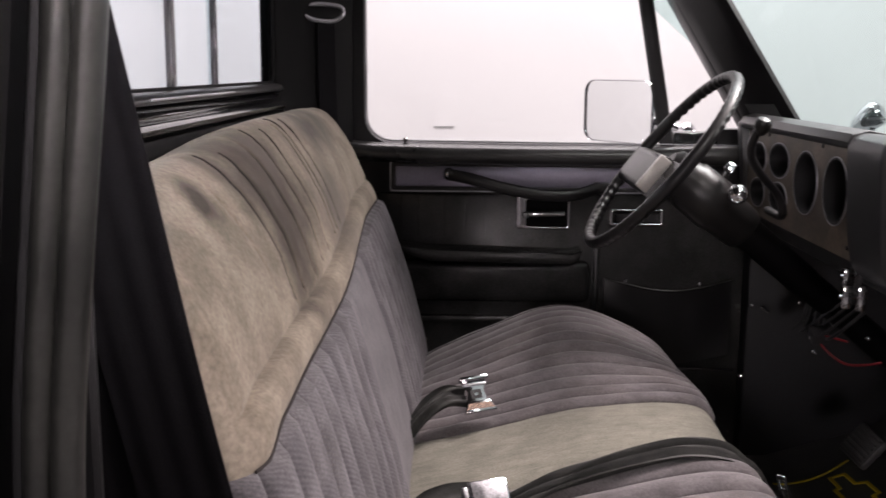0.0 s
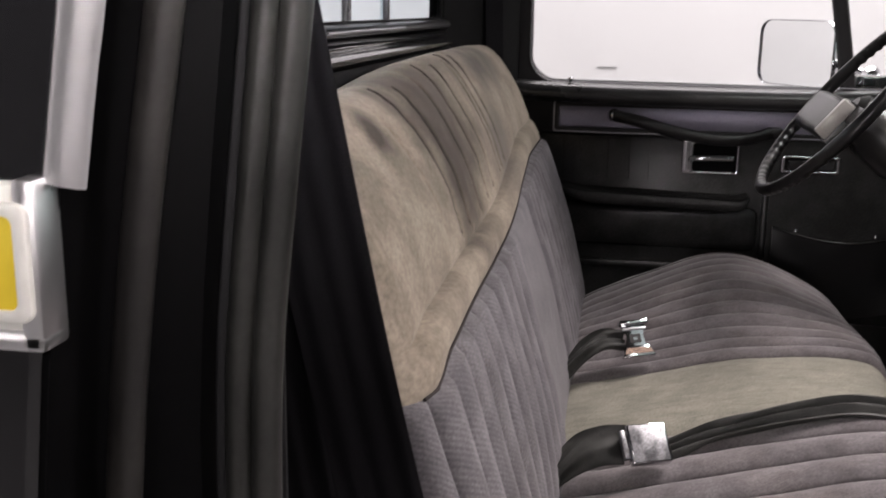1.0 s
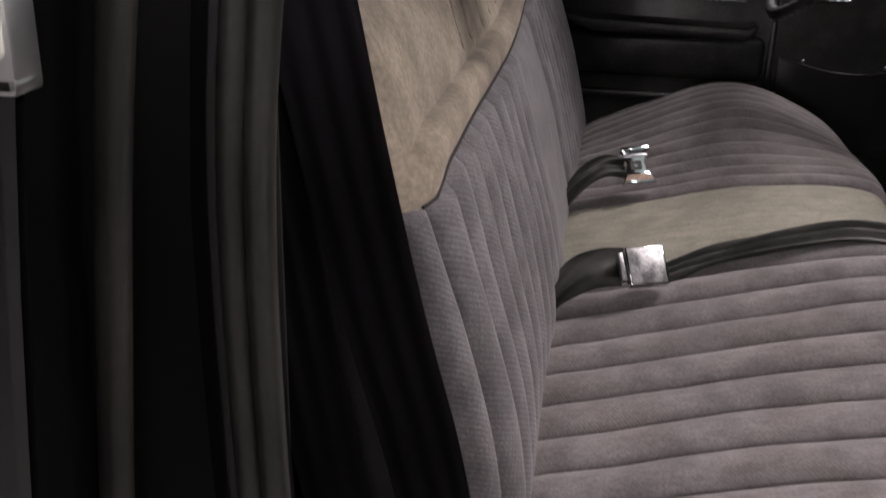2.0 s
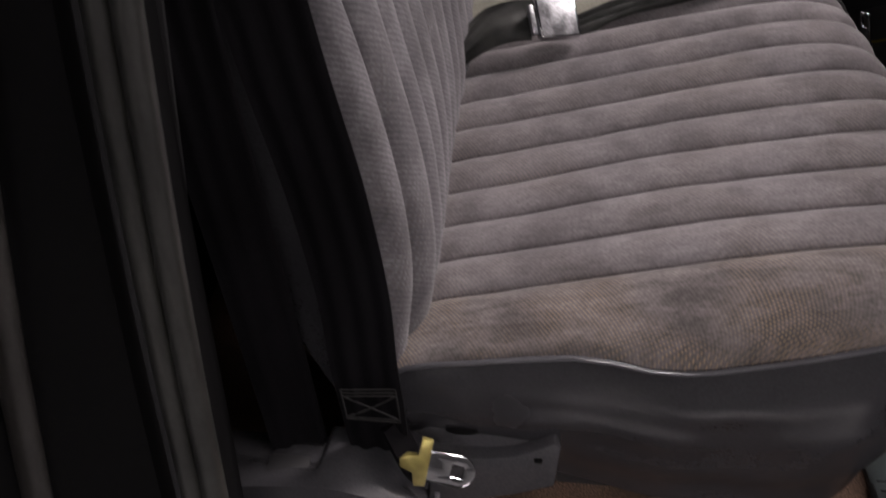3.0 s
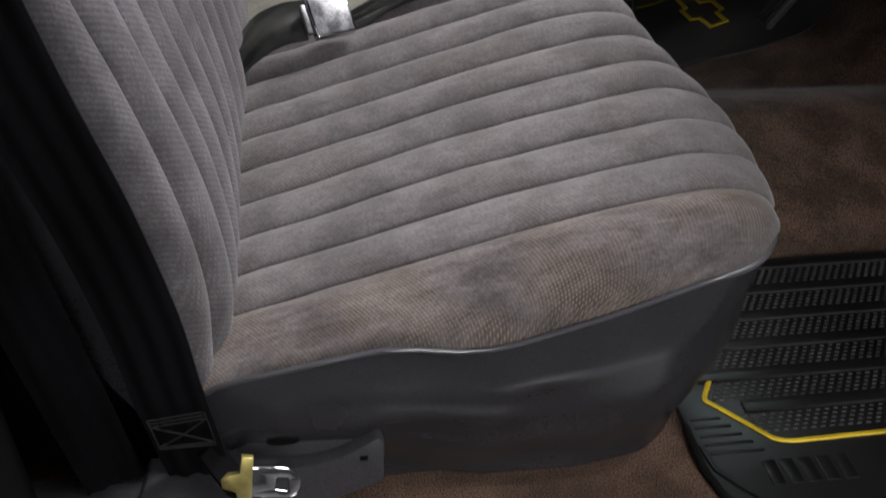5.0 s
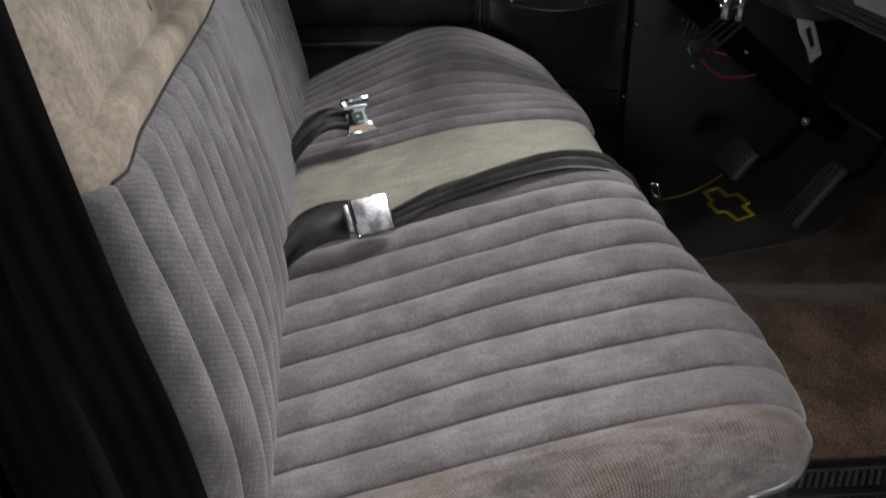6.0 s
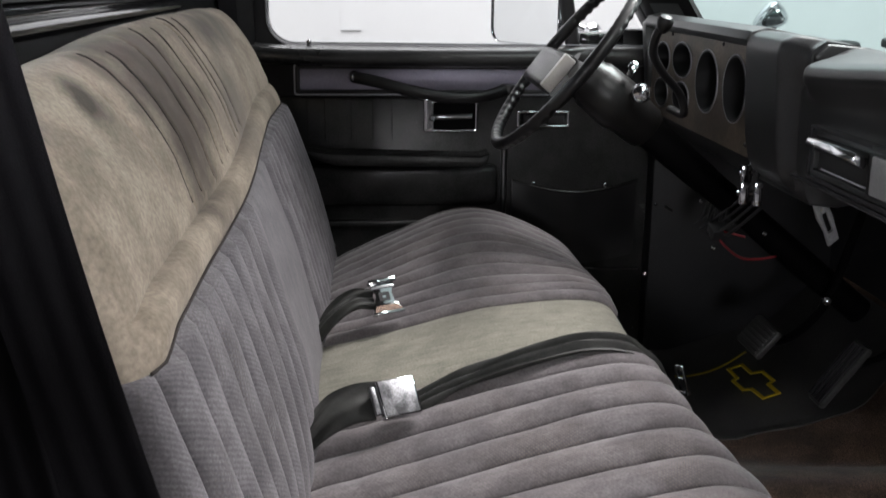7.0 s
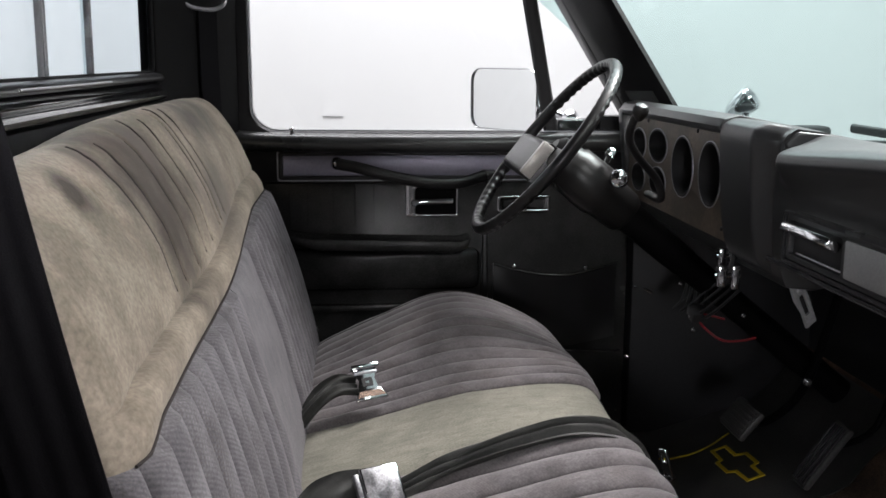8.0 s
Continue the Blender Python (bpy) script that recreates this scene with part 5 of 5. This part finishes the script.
BELT_LINE = [(-0.245, 0.655, 1.12), (-0.208, 0.658, 0.95), (-0.190, 0.66, 0.86), (-0.155, 0.678, 0.66), (-0.126, 0.692, 0.515), (-0.101, 0.702, 0.41), (-0.084, 0.711, 0.312), (-0.078, 0.721, 0.235), (-0.072, 0.727, 0.185), (-0.069, 0.733, 0.150), (-0.066, 0.738, 0.125)]
part("webbing", strap(BELT_LINE, 0.056, 0.003, lambda t: (0.35 - 0.5 * t, -1, 0.1), 6, 0.0016), "belt", sb, "black webbing")
part("webbing_return", strap([(-0.25, 0.66, 1.12), (-0.222, 0.67, 0.8), (-0.185, 0.69, 0.5), (-0.156, 0.725, 0.25), (-0.142, 0.752, 0.10)], 0.05, 0.003, (0.5, -1, 0.1), 6, 0.0014), "belt", sb, "black webbing running into the cover")
BELT = spline(BELT_LINE, 6)


def on_belt(k, v, lift=0.0034):
    """A place on the webbing: k samples from its lower end, v of its width."""
    i = max(0, min(len(BELT) - 2, len(BELT) - 1 - int(k) - 1))
    p = BELT[i].lerp(BELT[i + 1], 1 - (k - int(k)))
    t = (BELT[i + 1] - BELT[i]).normalized()
    w = (i + 0.5) / (len(BELT) - 1)
    u = Vector((0.35 - 0.5 * w, -1, 0.1)).normalized()
    d = t.cross(u).normalized()
    return p + d * (v * 0.056) + d.cross(t).normalized() * lift


for k0, v0, k1, v1 in ((15.2, -0.42, 15.2, 0.42), (14.7, -0.42, 14.7, 0.42), (14.2, -0.42, 14.2, 0.42), (10.1, -0.42, 10.1, 0.42), (9.6, -0.42, 9.6, 0.42), (14.2, -0.42, 10.1, 0.42), (14.2, 0.42, 10.1, -0.42), (15.2, -0.42, 9.6, -0.42), (15.2, 0.42, 9.6, 0.42)):
    part("stitching", sweep([on_belt(k0 + (k1 - k0) * q / 8, v0 + (v1 - v0) * q / 8) for q in range(9)], 0.0008, 5), "thread_grey", sb)
part("webbing_end", strap([(-0.055, 0.728, 0.165), (-0.040, 0.722, 0.135), (-0.032, 0.720, 0.122), (-0.026, 0.718, 0.122)], 0.024, 0.005, (0.5, -0.6, 0.6)), "belt", sb, "folded webbing end")
part("guide_loop", sweep(spline([(-0.275, 0.652, 1.12), (-0.25, 0.648, 1.14), (-0.222, 0.652, 1.12), (-0.25, 0.65, 1.105), (-0.275, 0.652, 1.12)], 5), 0.005, 8), "chrome", sb)
lt = Matrix.Translation((-0.004, 0.716, 0.128)) @ Matrix.Rotation(radians(12), 4, "Y") @ Matrix.Rotation(radians(-18), 4, "X")


def lp(bm):
    bm.transform(lt)
    return bm


part("latch_plate", lp(plate([(-0.030, 0.014), (0.006, 0.016)] + [(0.008 + 0.016 * math.cos(radians(a)), 0.016 * math.sin(radians(a))) for a in range(75, -80, -15)] + [(-0.030, -0.015)], [rrect(0.008, 0.0, 0.011, 0.011, 0.001)], "y", -0.0016, 0.0016, 0.0006)), "chrome", sb, "chrome latch plate with a square slot")
part("latch_tab", lp(plate([(-0.029, 0.024), (-0.019, 0.024), (-0.016, -0.020), (-0.026, -0.022), (-0.030, -0.010), (-0.042, -0.007), (-0.044, 0.001), (-0.038, 0.006), (-0.029, 0.008)], [], "y", -0.003, 0.0035, 0.001)), "brass", sb, "yellow zinc tab")

cov = thing("retractor_cover", (-0.12, 0.68, 0.0), "dark grey moulded belt retractor cover on the sill", "plastic cover")
COVER_BACK = [(-0.27, 0.104), (-0.14, 0.107), (-0.125, 0.108), (-0.120, 0.113), (-0.116, 0.121), (-0.110, 0.1245), (-0.092, 0.1245), (-0.083, 0.122), (-0.06, 0.111), (-0.035, 0.100), (-0.02, 0.092)]
COVER_CREASE = [(-0.27, 0.100), (-0.196, 0.110), (-0.159, 0.115), (-0.11, 0.119), (-0.068, 0.111), (-0.030, 0.102), (-0.02, 0.096)]


def cover(x, v):
    """The cover's skin: v 0 at its rear edge, 0.4 at the crease, 1 at the foot of its face."""
    zb, zc = curve_at(x, COVER_BACK), curve_at(x, COVER_CREASE)
    end = ease((x + 0.14) / 0.12)
    if v < 0.4:
        t = v / 0.4
        p = Vector((x, 0.735 - 0.02 * end + (-0.045 + 0.02 * end) * t, zb + (zc - zb) * ease(t * 1.15) + 0.003 * math.sin(math.pi * t)))
    else:
        t = (v - 0.4) / 0.6
        p = Vector((x + 0.036 * t * end, 0.69 - 0.006 * math.sin(math.pi * t) - 0.03 * t + 0.010 * end * t + 0.35 * max(0.0, x + 0.10 - 0.07 * (1 - min(t / 0.35, 1))) * min(t / 0.05, 1), zc - 0.004 * ease(t / 0.08) - (zc + 0.10) * t))
    return p


part("cover_body", sheet(cover, lin(-0.27, -0.02, 100), [0.0, 0.04, 0.08, 0.13, 0.18, 0.23, 0.28, 0.32, 0.36, 0.385, 0.4, 0.415, 0.44, 0.48, 0.55, 0.65, 0.75, 0.85, 0.93, 1.0], (0, 0.035, -0.006)), "plastic_grey", cov)
part("cover_slot", box((-0.165, 0.705, 0.104), (-0.128, 0.73, 0.116), 0.002), "black", cov)
part("end_clip", sweep(spline([(-0.030, 0.712, 0.094), (-0.018, 0.706, 0.088), (-0.012, 0.704, 0.096), (-0.012, 0.706, 0.108)], 5), 0.0022, 8), "brushed", cov, "bare metal clip")
bk = thing("hinge_cover", (0.03, 0.785, 0.05), "dark grey curved plastic seat-hinge cover", "plastic cover")
part("cover_body", plate([(-0.055, 0.150), (-0.041, 0.137), (-0.028, 0.128), (-0.016, 0.123), (0.02, 0.122), (0.047, 0.124), (0.052, 0.131), (0.07, 0.135), (0.089, 0.134), (0.0945, 0.127), (0.0935, 0.078), (0.06, 0.062), (0.0, 0.042), (-0.06, 0.035)], [], "y", 0.772, 0.80, 0.005), "plastic_grey", bk)
part("cover_face", plate([(-0.055, 0.124), (-0.035, 0.112), (-0.015, 0.105), (0.005, 0.103), (0.03, 0.104), (0.053, 0.109), (0.075, 0.121), (0.090, 0.131), (0.0955, 0.124), (0.0945, 0.075), (0.06, 0.060), (0.0, 0.040), (-0.06, 0.033)], [], "y", 0.756, 0.776, 0.004), "plastic_grey", bk)
# Solid black pieces stand for the shade inside two recesses.
part("hollow_shade", plate(circle(0.004, 0.1235, 0.015, 20, 0.0045), [], "y", 0.769, 0.7735, 0.001), "jamb", bk)
part("dimple_shade", box((0.072, 0.7545, 0.105), (0.080, 0.758, 0.111), 0.002), "jamb", bk)

# ---- belts on the bench ----
def ribbon(centre, side, width, fold, n, m, thick=0.0025):
    """Soft webbing: a sheet of n by m steps along centre(u), folded across its width."""
    def at(u, v):
        c, d = Vector(centre(u)), Vector(side(u)).normalized()
        t = (Vector(centre(min(u + 0.01, 1.0))) - Vector(centre(max(u - 0.01, 0.0)))).normalized()
        up = d.cross(t).normalized()
        up = up if up.z > 0 or abs(up.z) < 0.3 else -up
        return c + d * (v * width(u)) + up * fold(u, v)
    return sheet(at, lin(0, 1, n), lin(-0.5, 0.5, m), (0, 0.0008, -thick))


def seat_top(x, y):
    """Height of the cushion's cloth, without its ribs."""
    pts = [cushion_at(i, y, [0, 9], 0.0) for i in range(len(top_line))]
    return table(x, [(p.x, p.z) for p in pts])


def along(pts):
    P = spline(pts, 12)
    return lambda u: P[min(int(u * (len(P) - 1)), len(P) - 2)].lerp(P[min(int(u * (len(P) - 1)), len(P) - 2) + 1], u * (len(P) - 1) - min(int(u * (len(P) - 1)), len(P) - 2))


b1 = thing("lap_belt", (0.06, 1.28, 0.30), "black lap belt with a square chrome buckle on the seat", "seat belt", "seat belts")
run = along([(-0.075, 1.222, 0.245), (-0.048, 1.240, 0.285), (-0.018, 1.262, 0.314), (0.015, 1.270, 0.328), (0.046, 1.276, 0.330)])
part("webbing", ribbon(run, lambda u: (0.25 * (1 - u), -0.8 + 0.25 * u, -0.75 + 0.1 * u - 0.5 * (1 - u)), lambda u: 0.020 + 0.036 * ease(u / 0.6) - 0.006 * u,
                       lambda u, v: 0.011 * (1 - u * 0.8) * math.sin(5.2 * v + 2.2 - 2.4 * u) + 0.003 * math.sin(17 * v + 9 * u) * (1 - u), 26, 22), "belt_worn", b1, "twisted black webbing")
bt = Matrix.Translation((0.072, 1.272, 0.333)) @ Matrix.Scale(0.82, 4) @ Matrix.Rotation(radians(14), 4, "Z") @ Matrix.Rotation(radians(46), 4, "X") @ Matrix.Rotation(radians(6), 4, "Y") @ Matrix.Rotation(radians(5), 4, "Z")


def bx(bm, m=bt):
    bm.transform(m)
    return bm


part("buckle", bx(box((-0.030, -0.031, -0.009), (0.034, 0.031, 0.009), 0.0035)), "chrome", b1, "square chrome buckle")
part("buckle_face", bx(box((-0.0275, -0.0285, 0.0085), (0.0295, 0.0285, 0.0102), 0.001)), "scuffed", b1, "worn scratched press button")
part("buckle_clip", bx(box((-0.040, -0.022, -0.006), (-0.031, 0.024, 0.005), 0.002)), "scuffed", b1)
BELT_Y = [(0.09, 1.297), (0.15, 1.327), (0.24, 1.345), (0.33, 1.355), (0.40, 1.357), (0.45, 1.358), (0.50, 1.36)]
BELT_W = [(0.0, 0.036), (0.18, 0.045), (0.4, 0.056), (0.62, 0.058), (1.0, 0.056)]


def lain(x):
    y = table(x, BELT_Y)
    return seat_top(x, y)


front = [(x, table(x, BELT_Y), lain(x) + 0.0185 - 0.009 * ease((x - 0.36) / 0.06)) for x in (0.095, 0.15, 0.21, 0.27, 0.33, 0.385, 0.415)]
nose = Vector(front[-1])
run2 = along(front + [nose + Vector((0.022, 0.004, -0.014)), nose + Vector((0.034, 0.008, -0.045)), nose + Vector((0.036, 0.012, -0.085))])
part("belt_fold", ribbon(run2, lambda u: (0.10, 1.0, 0.25 * (1 - u)), lambda u: table(u, BELT_W),
                         lambda u, v: (0.0068 * (1 - 0.6 * ease((u - 0.5) / 0.4))) * math.sin(15 * v + 5.5 * u + 1.2 * math.sin(7 * u)) + 0.0016 * math.sin(34 * v - 8 * u) * ease(u / 0.2) * (1 - 0.6 * u), 60, 30), "belt_worn", b1, "wrinkled black belt laid along the cushion")
tip = Matrix.Translation((0.476, 1.379, 0.306)) @ Matrix.Rotation(radians(-16), 4, "Y") @ Matrix.Rotation(radians(28), 4, "Z")
part("belt_tongue", bx(plate(rrect(0, 0, 0.017, 0.046, 0.004), [rrect(0, 0.010, 0.009, 0.014, 0.002)], "x", -0.002, 0.002, 0.0007), tip), "chrome", b1, "chrome belt tongue")
part("tongue_bar", bx(box((-0.004, -0.009, -0.024), (0.004, 0.009, -0.017), 0.002), tip), "chrome", b1)

b2 = thing("lap_belt", (0.05, 1.62, 0.33), "black lap belt ending in an open chrome buckle", "seat belt", "seat belts")
run3 = along([(-0.085, 1.545, 0.255), (-0.055, 1.562, 0.305), (-0.022, 1.582, 0.342), (0.012, 1.600, 0.360), (0.044, 1.608, 0.358)])
part("webbing", ribbon(run3, lambda u: (0.1, -0.75, -0.8 + 0.2 * u), lambda u: 0.018 + 0.034 * ease(u / 0.5) - 0.014 * u,
                       lambda u, v: 0.010 * (1 - 0.6 * u) * math.sin(5.5 * v + 1.5 - 2 * u) + 0.0025 * math.sin(18 * v + 8 * u), 26, 20), "belt_worn", b2, "twisted black webbing")
m2 = Matrix.Translation((0.060, 1.605, 0.360)) @ Matrix.Scale(0.86, 4) @ Matrix.Rotation(radians(16), 4, "Z") @ Matrix.Rotation(radians(52), 4, "X") @ Matrix.Rotation(radians(4), 4, "Z")
hour = [(-0.024, 0.034), (0.026, 0.034), (0.016, 0.008), (0.018, -0.010), (0.030, -0.032), (-0.030, -0.032), (-0.020, -0.010), (-0.014, 0.008)]
part("buckle_plate", bx(plate(hour, [], "z", -0.004, 0.003, 0.001), m2), "chrome", b2, "chrome hourglass buckle plate")
part("buckle_top", bx(box((-0.026, 0.027, -0.006), (0.028, 0.036, 0.010), 0.003), m2), "chrome", b2, "chrome buckle lip")
part("buckle_ridge", bx(box((-0.021, 0.018, 0.000), (0.023, 0.0225, 0.006), 0.0015), m2), "brushed", b2)
part("buckle_bottom", bx(plate([(-0.021, -0.013), (0.020, -0.013), (0.031, -0.034), (-0.031, -0.034)], [], "z", 0.0, 0.010, 0.002), m2), "chrome", b2, "chrome buckle lip")
part("buckle_slot", bx(plate(rrect(0.0, 0.002, 0.02, 0.016, 0.001), [rrect(0.0, 0.002, 0.008, 0.006, 0.001)], "z", 0.002, 0.0045), m2), "black", b2)
part("buckle_tag", bx(plate([(-0.0215, -0.0175), (0.0205, -0.0175), (0.0265, -0.0285), (-0.0265, -0.0285)], [], "z", 0.0102, 0.0108), m2), "copper", b2, "reddish press plate")

# belt on the driver pillar
sb2 = thing("seat_belt", (-0.25, 2.2, 0.3), "black shoulder belt hanging from a loop on the driver pillar", "seat belt", "seat belts")
part("webbing", strap([(-0.246, 2.165, 0.962), (-0.243, 2.165, 0.8), (-0.232, 2.175, 0.55), (-0.22, 2.185, 0.3)], 0.05, 0.003, (0.9, -0.75, 0)), "belt", sb2)
part("guide_loop", sweep(spline([(-0.29, 2.125, 0.975), (-0.27, 2.14, 0.962), (-0.235, 2.175, 0.960), (-0.215, 2.19, 0.972), (-0.22, 2.19, 0.99), (-0.27, 2.145, 0.992), (-0.29, 2.125, 0.975)], 5), 0.0045, 8), "brushed", sb2, "metal guide loop")
an = thing("belt_anchor", (-0.06, 2.17, 0.29), "small chrome belt anchor beside the driver seat", "bracket")
part("anchor_plate", box((-0.075, 2.16, 0.292), (-0.05, 2.168, 0.312), 0.003), "chrome", an)
part("anchor_bolt", lathe([(0.008, 0), (0.007, 0.006), (0.002, 0.008)], (-0.045, 2.165, 0.298), (0.3, -1, 0.3), 12), "chrome", an)

# ---- wall plate on the studio wall ----
pl = thing("wall_plate", (-0.037, 4.09, 0.70), "white blank plate on the white wall", "wall plate")
part("plate", plate(rrect(-0.037, 0.705, 0.085, 0.12, 0.006), [], "y", 4.098, 4.101), "wall", pl)
# Grey strip drawn as the faint shadow line below the plate.
part("plate_shadow_line", box((-0.078, 4.096, 0.640), (0.0, 4.1, 0.643), 0.002), "plastic_light", pl)
